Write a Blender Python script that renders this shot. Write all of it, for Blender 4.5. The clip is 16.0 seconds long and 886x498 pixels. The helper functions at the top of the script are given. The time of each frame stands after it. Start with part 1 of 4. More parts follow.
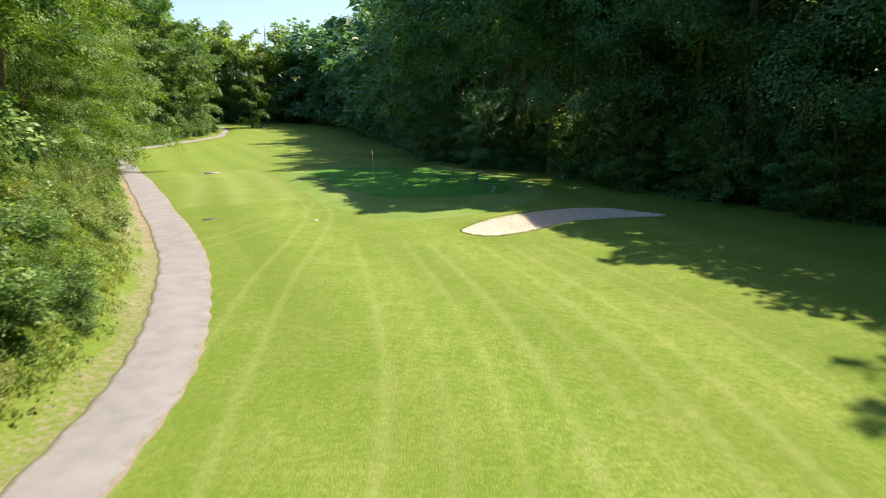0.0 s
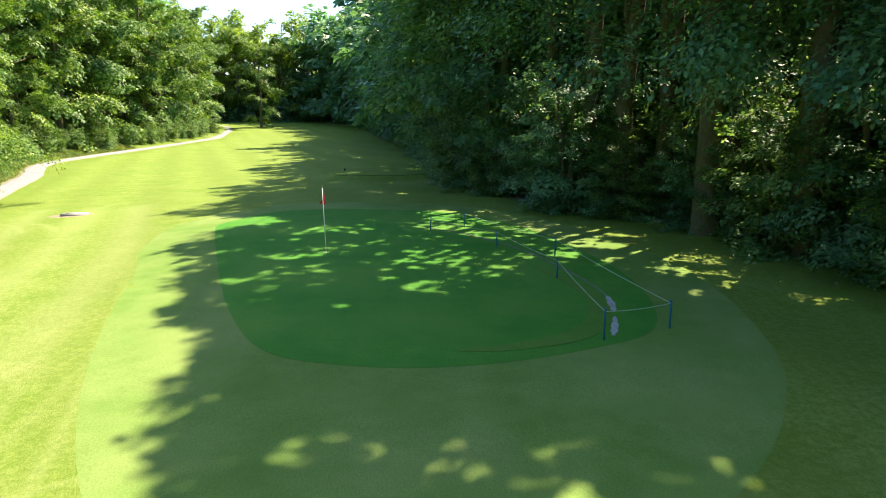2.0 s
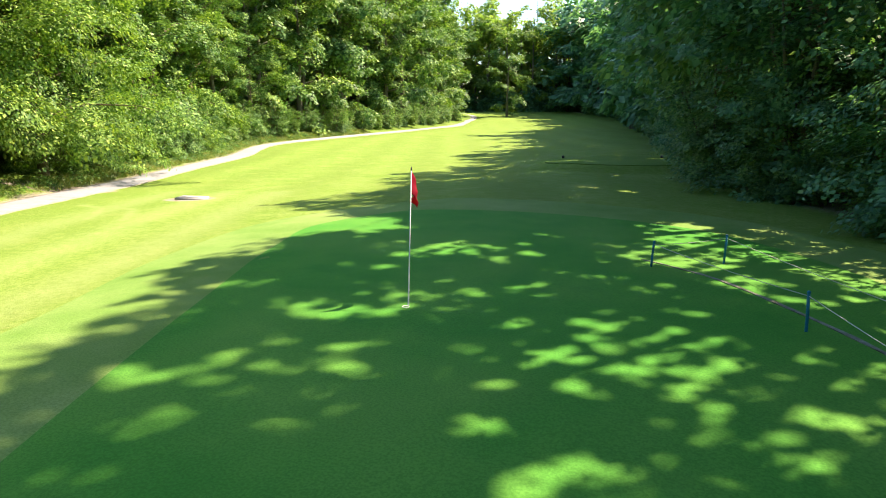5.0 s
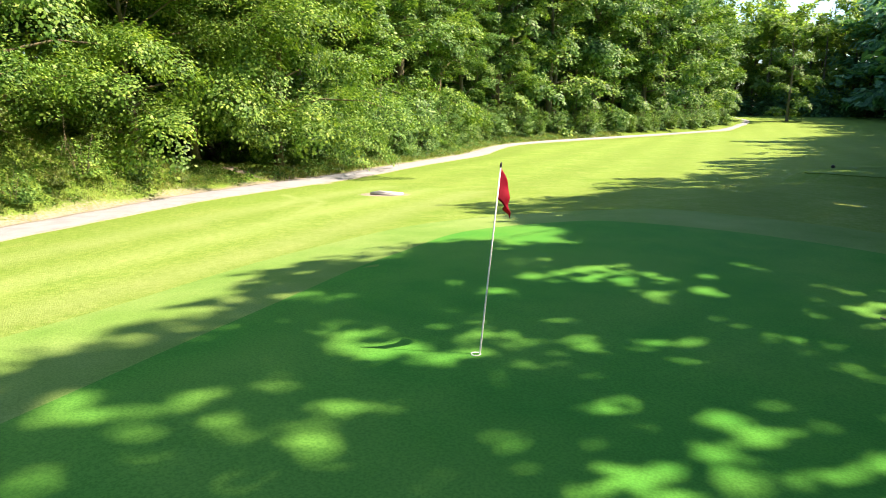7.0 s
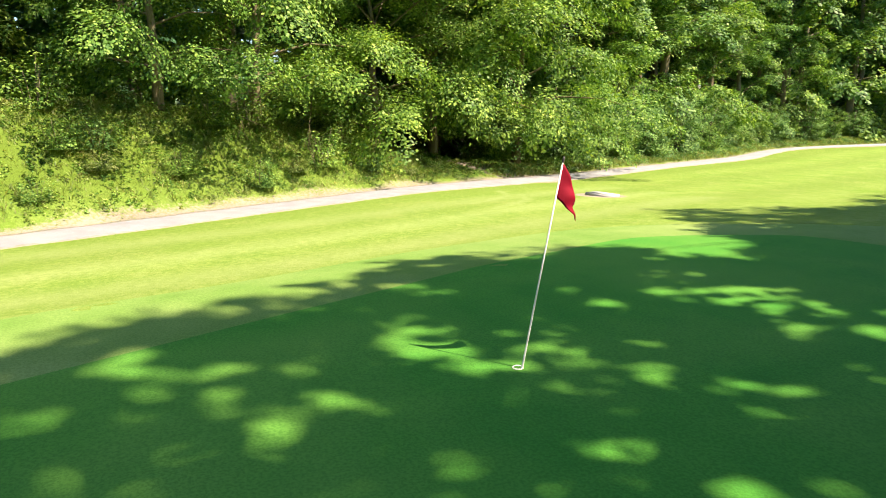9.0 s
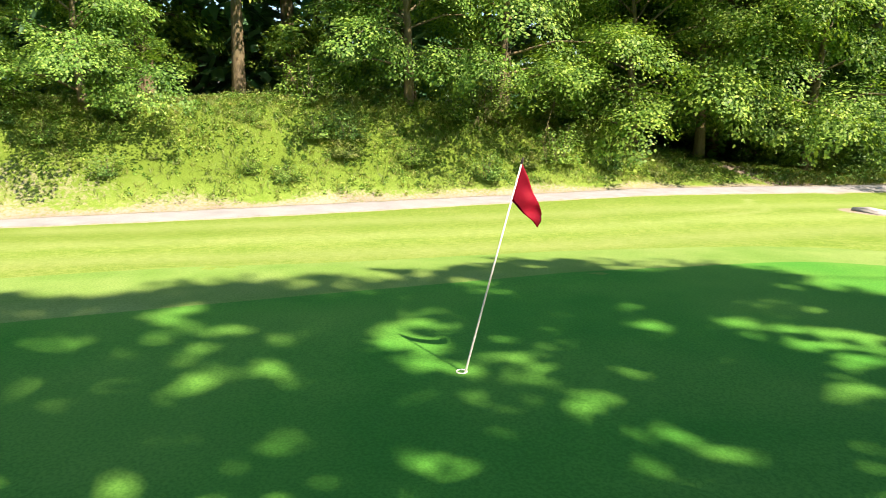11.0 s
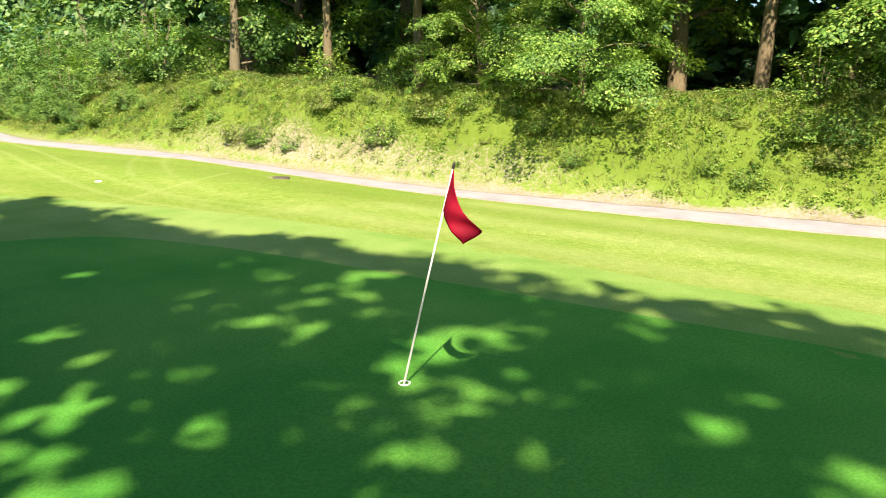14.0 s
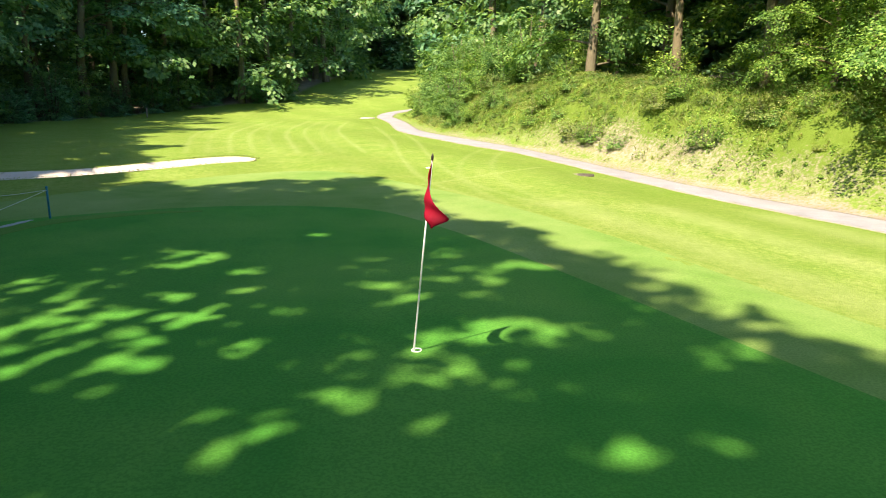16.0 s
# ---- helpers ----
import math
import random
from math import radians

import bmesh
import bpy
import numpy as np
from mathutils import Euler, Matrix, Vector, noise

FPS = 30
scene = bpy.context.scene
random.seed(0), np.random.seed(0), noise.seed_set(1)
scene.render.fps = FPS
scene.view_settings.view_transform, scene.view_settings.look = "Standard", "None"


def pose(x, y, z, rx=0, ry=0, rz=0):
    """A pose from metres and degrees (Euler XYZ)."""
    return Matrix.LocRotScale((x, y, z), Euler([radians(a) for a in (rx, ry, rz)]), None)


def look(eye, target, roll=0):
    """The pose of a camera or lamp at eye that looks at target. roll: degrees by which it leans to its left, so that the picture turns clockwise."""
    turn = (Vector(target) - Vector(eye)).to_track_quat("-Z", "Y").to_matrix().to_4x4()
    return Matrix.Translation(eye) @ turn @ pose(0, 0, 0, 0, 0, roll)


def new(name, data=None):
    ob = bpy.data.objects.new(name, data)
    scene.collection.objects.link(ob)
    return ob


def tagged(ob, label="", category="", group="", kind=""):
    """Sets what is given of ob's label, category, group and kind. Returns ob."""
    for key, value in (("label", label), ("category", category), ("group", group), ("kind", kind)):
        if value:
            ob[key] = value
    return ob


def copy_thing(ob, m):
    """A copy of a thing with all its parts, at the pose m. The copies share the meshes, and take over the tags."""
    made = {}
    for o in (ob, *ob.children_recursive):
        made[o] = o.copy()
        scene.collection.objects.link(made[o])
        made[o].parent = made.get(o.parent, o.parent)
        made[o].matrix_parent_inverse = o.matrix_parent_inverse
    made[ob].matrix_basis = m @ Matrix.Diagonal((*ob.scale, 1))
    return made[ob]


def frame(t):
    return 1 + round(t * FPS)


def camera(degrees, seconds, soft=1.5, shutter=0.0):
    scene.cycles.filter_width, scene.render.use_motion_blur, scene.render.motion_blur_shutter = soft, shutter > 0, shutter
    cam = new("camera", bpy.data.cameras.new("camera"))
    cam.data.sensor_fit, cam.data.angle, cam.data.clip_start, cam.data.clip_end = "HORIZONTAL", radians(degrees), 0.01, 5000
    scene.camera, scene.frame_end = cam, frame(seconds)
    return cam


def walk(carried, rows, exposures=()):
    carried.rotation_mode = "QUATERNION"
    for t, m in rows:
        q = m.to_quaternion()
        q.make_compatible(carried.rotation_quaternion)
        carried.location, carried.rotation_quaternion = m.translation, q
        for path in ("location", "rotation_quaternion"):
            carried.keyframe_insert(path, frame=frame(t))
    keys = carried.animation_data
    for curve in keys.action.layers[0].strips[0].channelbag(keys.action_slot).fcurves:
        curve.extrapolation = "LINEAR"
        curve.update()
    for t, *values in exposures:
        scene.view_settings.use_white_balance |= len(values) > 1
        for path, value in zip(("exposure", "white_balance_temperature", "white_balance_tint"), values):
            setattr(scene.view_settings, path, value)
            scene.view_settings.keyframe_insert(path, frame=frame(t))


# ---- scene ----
# camera: seconds, place, yaw, pitch, roll
cam = camera(64.3, 16.0, soft=1.0, shutter=0.14)
ROWS = [
    (0, 1.479, 2.572, 5.225, 1.20, -11.78, 0.06),
    (0.5, 1.421, 10.454, 5.197, 2.53, -11.83, 0.08),
    (1, 1.272, 17.950, 5.167, 3.32, -11.81, 0.03),
    (1.5, 1.070, 24.371, 5.043, 3.39, -11.84, 0.00),
    (2, 0.859, 29.595, 4.767, 3.87, -11.96, -0.07),
    (2.5, 0.625, 33.079, 4.335, 6.32, -12.19, -0.09),
    (3, 0.485, 35.186, 3.979, 9.62, -12.29, -0.08),
    (5.5, 0.345, 43.296, 3.040, 28.60, -12.33, -0.02),
    (6, 0.386, 44.273, 2.934, 33.57, -12.25, 0.02),
    (6.5, 0.467, 45.067, 2.849, 39.30, -12.19, 0.06),
    (7, 0.571, 45.691, 2.777, 45.16, -12.13, 0.09),
    (7.5, 0.697, 46.247, 2.708, 50.87, -12.11, 0.09),
    (8, 0.907, 46.731, 2.673, 56.25, -12.10, 0.01),
    (8.5, 1.179, 47.247, 2.649, 61.78, -12.10, -0.07),
    (11, 2.050, 51.303, 2.650, 93.71, -12.35, 0.03),
    (11.5, 1.695, 52.235, 2.650, 101.56, -12.45, 0.01),
    (12, 1.269, 53.117, 2.660, 110.01, -12.53, 0.05),
    (12.5, 0.763, 53.974, 2.659, 118.67, -12.57, 0.12),
    (13, 0.171, 54.765, 2.649, 127.25, -12.59, 0.18),
    (13.5, -0.475, 55.480, 2.639, 135.90, -12.62, 0.15),
    (14, -1.143, 56.149, 2.634, 144.55, -12.63, 0.08),
    (14.5, -1.864, 56.720, 2.621, 153.14, -12.63, 0.04),
    (15, -2.640, 57.223, 2.623, 161.70, -12.63, 0.01),
    (15.5, -3.471, 57.610, 2.625, 169.92, -12.65, 0.03),
    (16, -4.309, 57.873, 2.630, 177.57, -12.66, 0.09),
]
EXPOSURES = [(0,1.0),(1,1.15),(1.6,1.37),(2.5,1.92),(5.5,1.77),(8,1.68),(16,1.6)]
walk(cam, [(t, pose(x, y, z, 90 + pitch, 0, yaw) @ pose(0, 0, 0, 0, 0, roll)) for t, x, y, z, yaw, pitch, roll in ROWS], EXPOSURES)

# ---- light ----
SUN_WAY = Vector((0.92, 1.29, 2.03)).normalized()
sun_data = bpy.data.lights.new("sun", "SUN")
sun_data.energy, sun_data.angle, sun_data.color = 5.0, radians(0.6), (1.0, 0.80, 0.62)
sun = new("sun", sun_data)
sun.matrix_world = look(SUN_WAY * 90, (0, 0, 0))

world = bpy.data.worlds.new("sky")
scene.world = world
world.use_nodes = True
wn = world.node_tree.nodes
sky = wn.new("ShaderNodeTexSky")
sky.sky_type, sky.sun_disc = "NISHITA", False
sky.sun_elevation = math.asin(SUN_WAY.z)
sky.sun_rotation = math.atan2(SUN_WAY.x, SUN_WAY.y)
sky.air_density, sky.dust_density, sky.ozone_density = 1.0, 1.2, 5.0
wn["Background"].inputs["Strength"].default_value = 0.1
world.node_tree.links.new(sky.outputs["Color"], wn["Background"].inputs["Color"])


# ---- materials ----
class Nodes:
    """A small node-tree writer."""

    def __init__(self, name):
        self.mat = bpy.data.materials.new(name)
        self.mat.use_nodes = True
        self.tree = self.mat.node_tree
        self.tree.nodes.clear()
        self.out = self.tree.nodes.new("ShaderNodeOutputMaterial")

    def add(self, kind, **sets):
        node = self.tree.nodes.new("ShaderNode" + kind)
        for key, value in sets.items():
            if key == "operation":
                node.operation = value
            elif key == "blend":
                node.data_type, node.blend_type = "RGBA", value
            elif key == "attribute":
                node.attribute_name = value
        return node

    def link(self, a, b):
        self.tree.links.new(a, b)

    def put(self, socket, value):
        if isinstance(value, bpy.types.NodeSocket):
            self.link(value, socket)
        elif isinstance(value, (tuple, list)) and len(value) == 3 and socket.type == "RGBA":
            socket.default_value = (*value, 1)
        else:
            socket.default_value = value

    def coords(self):
        return self.add("NewGeometry").outputs["Position"]

    def noise(self, scale, detail=3.0, rough=0.55, vector=None, stretch=None):
        node = self.add("TexNoise")
        node.inputs["Scale"].default_value = scale
        node.inputs["Detail"].default_value = detail
        node.inputs["Roughness"].default_value = rough
        v = vector or self.coords()
        if stretch:
            mapping = self.add("Mapping")
            mapping.inputs["Rotation"].default_value = (0, 0, stretch[0])
            mapping.inputs["Scale"].default_value = stretch[1]
            self.link(v, mapping.inputs["Vector"])
            v = mapping.outputs["Vector"]
        self.link(v, node.inputs["Vector"])
        return node.outputs["Fac"]

    def ramp(self, fac, *stops):
        node = self.add("ValToRGB")
        el = node.color_ramp.elements
        while len(el) < len(stops):
            el.new(0.5)
        for e, (p, c) in zip(el, stops):
            e.position, e.color = p, (*c, 1) if isinstance(c, (tuple, list)) else (c, c, c, 1)
        self.link(fac, node.inputs["Fac"])
        return node.outputs["Color"]

    def mix(self, fac, a, b, blend="MIX"):
        node = self.add("Mix", blend=blend)
        self.put(node.inputs[0], fac)
        self.put(node.inputs[6], a)
        self.put(node.inputs[7], b)
        return node.outputs[2]

    def math(self, operation, a, b=0.0):
        node = self.add("Math", operation=operation)
        self.put(node.inputs[0], a)
        self.put(node.inputs[1], b)
        return node.outputs[0]

    def bump(self, height, strength, distance):
        node = self.add("Bump")
        node.inputs["Strength"].default_value = strength
        node.inputs["Distance"].default_value = distance
        self.link(height, node.inputs["Height"])
        return node.outputs["Normal"]

    def principled(self, colour, rough=0.8, metal=0.0, normal=None, spec=0.3):
        node = self.add("BsdfPrincipled")
        self.put(node.inputs["Base Color"], colour)
        self.put(node.inputs["Roughness"], rough)
        node.inputs["Metallic"].default_value = metal
        node.inputs["Specular IOR Level"].default_value = spec
        if normal:
            self.link(normal, node.inputs["Normal"])
        return node.outputs[0]

    def done(self, surface):
        self.link(surface, self.out.inputs["Surface"])
        return self.mat


def leaf_material(name, dark, mid, light, glow=0.38, rough=0.48, spec=0.4):
    n = Nodes(name)
    island = n.add("NewGeometry").outputs["Random Per Island"]
    tree = n.add("ObjectInfo").outputs["Random"]
    col = n.ramp(island, (0.0, dark), (0.5, mid), (1.0, light))
    where = n.noise(1.1, 2, 0.5)
    col = n.mix(1.0, col, n.ramp(where, (0.33, (0.58, 0.68, 0.66)), (0.67, (1.3, 1.22, 1.15))), "MULTIPLY")
    col = n.mix(0.30, col, n.ramp(tree, (0.0, (0.72, 0.88, 0.8)), (0.5, (1, 1, 1)), (1.0, (1.25, 1.08, 0.75))), "MULTIPLY")
    front = n.principled(col, rough=rough, spec=spec)
    back = n.add("BsdfTranslucent")
    n.link(n.mix(1.0, col, (1.25, 1.2, 0.55), "MULTIPLY"), back.inputs["Color"])
    both = n.add("MixShader")
    both.inputs[0].default_value = glow
    n.link(front, both.inputs[1])
    n.link(back.outputs[0], both.inputs[2])
    return n.done(both.outputs[0])


def bark_material(name, dark, light):
    n = Nodes(name)
    ridges = n.noise(7.0, 5, 0.65, stretch=(0, (3, 3, 0.6)))
    blotch = n.noise(1.3, 3)
    col = n.mix(blotch, n.ramp(ridges, (0.3, dark), (0.7, light)), (0.16, 0.16, 0.09))
    return n.done(n.principled(col, 0.9, normal=n.bump(ridges, 0.8, 0.03), spec=0.15))


def ground_material():
    n = Nodes("mown_grass_ground")
    big, mid, fine = n.noise(0.22, 4), n.noise(1.6, 4, 0.6), n.noise(26, 3, 0.7)
    blades = n.noise(70, 2, 0.7)
    turf = n.ramp(mid, (0.25, (0.128, 0.215, 0.028)), (0.5, (0.195, 0.285, 0.056)), (0.75, (0.261, 0.335, 0.095)))
    turf = n.mix(n.ramp(big, (0.35, 0.0), (0.7, 0.6)), turf, (0.257, 0.325, 0.08))
    patch = n.noise(0.55, 6, 0.7)
    turf = n.mix(n.math("MULTIPLY", n.ramp(patch, (0.54, 0.0), (0.66, 1.0)), 0.55), turf, (0.323, 0.36, 0.12))
    turf = n.mix(n.math("MULTIPLY", n.ramp(patch, (0.36, 1.0), (0.47, 0.0)), 0.45), turf, (0.123, 0.235, 0.018))
    tuft = n.noise(6.5, 5, 0.75)
    turf = n.mix(n.math("MULTIPLY", n.ramp(tuft, (0.38, 1.0), (0.56, 0.0)), 0.62), turf, (0.104, 0.20, 0.014))
    turf = n.mix(n.math("MULTIPLY", n.ramp(tuft, (0.54, 0.0), (0.68, 1.0)), 0.75), turf, (0.261, 0.365, 0.075))
    turf = n.mix(n.math("MULTIPLY", n.ramp(fine, (0.35, 1.0), (0.6, 0.0)), 0.52), turf, (0.085, 0.165, 0.012))
    turf = n.mix(n.math("MULTIPLY", n.ramp(blades, (0.5, 0.0), (0.75, 1.0)), 0.35), turf, (0.275, 0.37, 0.10))
    lush = n.add("Attribute", attribute="lush").outputs["Fac"]
    dry = n.add("Attribute", attribute="dry").outputs["Fac"]
    soil = n.add("Attribute", attribute="soil").outputs["Fac"]
    turf = n.mix(n.math("MULTIPLY", lush, n.math("ADD", mid, 0.25)), turf, (0.104, 0.165, 0.022))
    worn = n.math("MULTIPLY", dry, n.ramp(n.noise(5, 4, 0.65), (0.2, 0.6), (0.6, 1.0)))
    turf = n.mix(worn, turf, n.mix(fine, (0.294, 0.36, 0.12), (0.37, 0.41, 0.19)))
    crumbs = n.noise(9, 6, 0.7)
    earth = n.mix(n.noise(1.1, 4), n.ramp(crumbs, (0.3, (0.10, 0.078, 0.058)), (0.7, (0.27, 0.22, 0.165))), (0.36, 0.32, 0.26))
    edge = n.ramp(n.math("ADD", soil, n.math("MULTIPLY", n.math("SUBTRACT", crumbs, 0.5), 0.9)), (0.38, 0.0), (0.62, 1.0))
    col = n.mix(edge, turf, earth)
    relief = n.math("ADD", n.math("MULTIPLY", blades, 0.5), n.math("ADD", fine, mid))
    return n.done(n.principled(col, 0.85, normal=n.bump(relief, 0.55, 0.05), spec=0.07))


def close_turf_material(name, a, b, c, grain, relief):
    n = Nodes(name)
    mid, fine, big = n.noise(1.1, 4, 0.6), n.noise(34, 3, 0.7), n.noise(0.28, 3)
    col = n.ramp(mid, (0.3, a), (0.7, b))
    col = n.mix(n.ramp(big, (0.42, 0.0), (0.68, 0.7)), col, c)
    col = n.mix(n.math("MULTIPLY", n.ramp(fine, (0.4, 1.0), (0.6, 0.0)), grain), col, tuple(v * 0.55 for v in a))
    return n.done(n.principled(col, 0.8, normal=n.bump(fine, relief, 0.02), spec=0.04))


def path_material():
    n = Nodes("pale_worn_asphalt")
    grit, blot, run = n.noise(60, 4, 0.75), n.noise(1.4, 5, 0.62), n.noise(0.35, 3)
    col = n.ramp(blot, (0.3, (0.205, 0.213, 0.225)), (0.65, (0.285, 0.297, 0.313)))
    col = n.mix(n.ramp(run, (0.45, 0.0), (0.7, 0.55)), col, (0.29, 0.285, 0.28))
    col = n.mix(n.math("MULTIPLY", n.ramp(grit, (0.38, 1.0), (0.55, 0.0)), 0.5), col, (0.21, 0.20, 0.185))
    crumbs = n.noise(3.2, 6, 0.72)
    rim = n.add("Attribute", attribute="rim").outputs["Fac"]
    edge = n.ramp(n.math("ADD", rim, n.math("MULTIPLY", n.math("SUBTRACT", crumbs, 0.5), 1.5)), (0.42, 0.0), (0.62, 1.0))
    earth = n.ramp(n.noise(7, 5, 0.7), (0.35, (0.13, 0.15, 0.05)), (0.6, (0.25, 0.20, 0.14)))
    col = n.mix(n.math("MULTIPLY", edge, 0.6), col, earth)
    return n.done(n.principled(col, 0.92, normal=n.bump(grit, 0.5, 0.01), spec=0.2))


def sand_material():
    n = Nodes("bunker_sand")
    grit, wave = n.noise(45, 4, 0.7), n.noise(1.6, 4, 0.6)
    rake = n.noise(4.5, 2, 0.4, stretch=(0.6, (5, 0.7, 1)))
    col = n.ramp(wave, (0.3, (0.50, 0.45, 0.37)), (0.7, (0.62, 0.575, 0.49)))
    col = n.mix(n.math("MULTIPLY", n.ramp(grit, (0.35, 1.0), (0.5, 0.0)), 0.35), col, (0.36, 0.31, 0.24))
    return n.done(n.principled(col, 0.95, normal=n.bump(n.math("ADD", rake, n.math("MULTIPLY", wave, 2.0)), 0.6, 0.06), spec=0.15))


def plain_material(name, a, b, rough, scale=12.0, relief=0.3, metal=0.0):
    n = Nodes(name)
    v = n.noise(scale, 4, 0.65)
    return n.done(n.principled(n.ramp(v, (0.3, a), (0.7, b)), rough, metal, n.bump(v, relief, 0.01)))


def cloth_material(name, a, b):
    n = Nodes(name)
    v, weave = n.noise(6, 3), n.noise(300, 1)
    col = n.ramp(v, (0.3, a), (0.7, b))
    back = n.add("BsdfTranslucent")
    n.link(col, back.inputs["Color"])
    both = n.add("MixShader")
    both.inputs[0].default_value = 0.5
    n.link(n.principled(col, 0.7, normal=n.bump(weave, 0.2, 0.002)), both.inputs[1])
    n.link(back.outputs[0], both.inputs[2])
    return n.done(both.outputs[0])


GROUND = ground_material()
GREEN = close_turf_material("close_mown_green_turf", (0.056, 0.225, 0.03), (0.086, 0.27, 0.037), (0.15, 0.305, 0.054), 0.42, 0.25)
FRINGE = close_turf_material("pale_fringe_turf", (0.128, 0.238, 0.045), (0.185, 0.295, 0.072), (0.27, 0.345, 0.115), 0.4, 0.4)
COLLAR = close_turf_material("olive_collar_turf", (0.085, 0.205, 0.03), (0.12, 0.245, 0.042), (0.17, 0.28, 0.06), 0.35, 0.3)
TEE = close_turf_material("tee_turf", (0.11, 0.20, 0.03), (0.15, 0.25, 0.04), (0.18, 0.26, 0.05), 0.4, 0.4)
PATH = path_material()
SAND = sand_material()
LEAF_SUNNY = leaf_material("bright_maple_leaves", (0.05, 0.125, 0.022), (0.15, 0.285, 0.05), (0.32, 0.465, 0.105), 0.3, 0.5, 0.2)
# bluer green; on left_woods it also stands in for shade inside the wood
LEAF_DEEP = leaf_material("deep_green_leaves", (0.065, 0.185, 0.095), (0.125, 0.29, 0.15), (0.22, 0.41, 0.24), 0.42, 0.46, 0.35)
LEAF_MIXED = leaf_material("mixed_wood_leaves", (0.075, 0.185, 0.065), (0.15, 0.29, 0.105), (0.27, 0.42, 0.18), 0.46, 0.46, 0.35)
LEAF_BUSH = leaf_material("shrub_leaves", (0.048, 0.12, 0.03), (0.125, 0.255, 0.062), (0.255, 0.405, 0.112), 0.3, 0.5, 0.2)
# haze and backlight of the far wood, put into a paler, more translucent leaf
LEAF_END = leaf_material("haze_lightened_far_leaves", (0.12, 0.23, 0.05), (0.20, 0.34, 0.08), (0.31, 0.45, 0.13), 0.6)
LEAF_PALE = leaf_material("pale_yellowish_leaves", (0.14, 0.17, 0.03), (0.2, 0.22, 0.045), (0.27, 0.27, 0.07))
GRASS_TALL = leaf_material("tall_grass_and_nettles", (0.11, 0.18, 0.035), (0.19, 0.26, 0.065), (0.31, 0.34, 0.14), 0.35)
BARK = bark_material("grey_brown_bark", (0.055, 0.045, 0.035), (0.22, 0.18, 0.13))
BARK_PALE = bark_material("sunlit_pale_bark", (0.09, 0.06, 0.04), (0.27, 0.195, 0.125))
WHITE = plain_material("white_painted_metal", (0.72, 0.72, 0.70), (0.82, 0.82, 0.80), 0.35, 20, 0.1)
DARK_CAP = plain_material("dark_pole_tip", (0.03, 0.03, 0.03), (0.06, 0.05, 0.05), 0.5)
RED = cloth_material("red_flag_cloth", (0.36, 0.006, 0.028), (0.48, 0.012, 0.05))
BLUE = plain_material("blue_painted_stake", (0.01, 0.13, 0.22), (0.02, 0.20, 0.30), 0.5, 25, 0.2)
ROPE = plain_material("pale_cord", (0.52, 0.52, 0.46), (0.66, 0.66, 0.6), 0.8, 80)
CONCRETE = plain_material("weathered_concrete", (0.34, 0.33, 0.31), (0.50, 0.49, 0.46), 0.9, 18, 0.4)
IRON = plain_material("rusty_dark_iron", (0.05, 0.045, 0.04), (0.12, 0.10, 0.08), 0.7, 22, 0.4)
GREY_SOIL = plain_material("bare_grey_trench_soil", (0.10, 0.105, 0.07), (0.25, 0.25, 0.20), 0.95, 7, 0.6)
PALE_SOIL = plain_material("pale_sandy_trench_fill", (0.26, 0.27, 0.25), (0.42, 0.43, 0.41), 0.95, 9, 0.6)
WOOD_POST = plain_material("weathered_wood", (0.16, 0.13, 0.10), (0.30, 0.26, 0.20), 0.85, 14, 0.4)


# ---- lie of the land ----
def smooth(a, b, v):
    k = np.clip((np.asarray(v, float) - a) / (b - a), 0, 1)
    return k * k * (3 - 2 * k)


def spline(points, steps, closed=False):
    """Catmull-Rom through the points."""
    p = np.array(points, float)
    n = len(p)
    out = []
    for i in range(n if closed else n - 1):
        ids = [(i - 1) % n, i, (i + 1) % n, (i + 2) % n] if closed else [max(i - 1, 0), i, i + 1, min(i + 2, n - 1)]
        a, b, c, d = p[ids]
        for s in np.arange(steps) / steps:
            out.append(0.5 * (2 * b + (c - a) * s + (2 * a - 5 * b + 4 * c - d) * s * s + (3 * b - a - 3 * c + d) * s ** 3))
    if not closed:
        out.append(p[-1])
    return np.array(out)


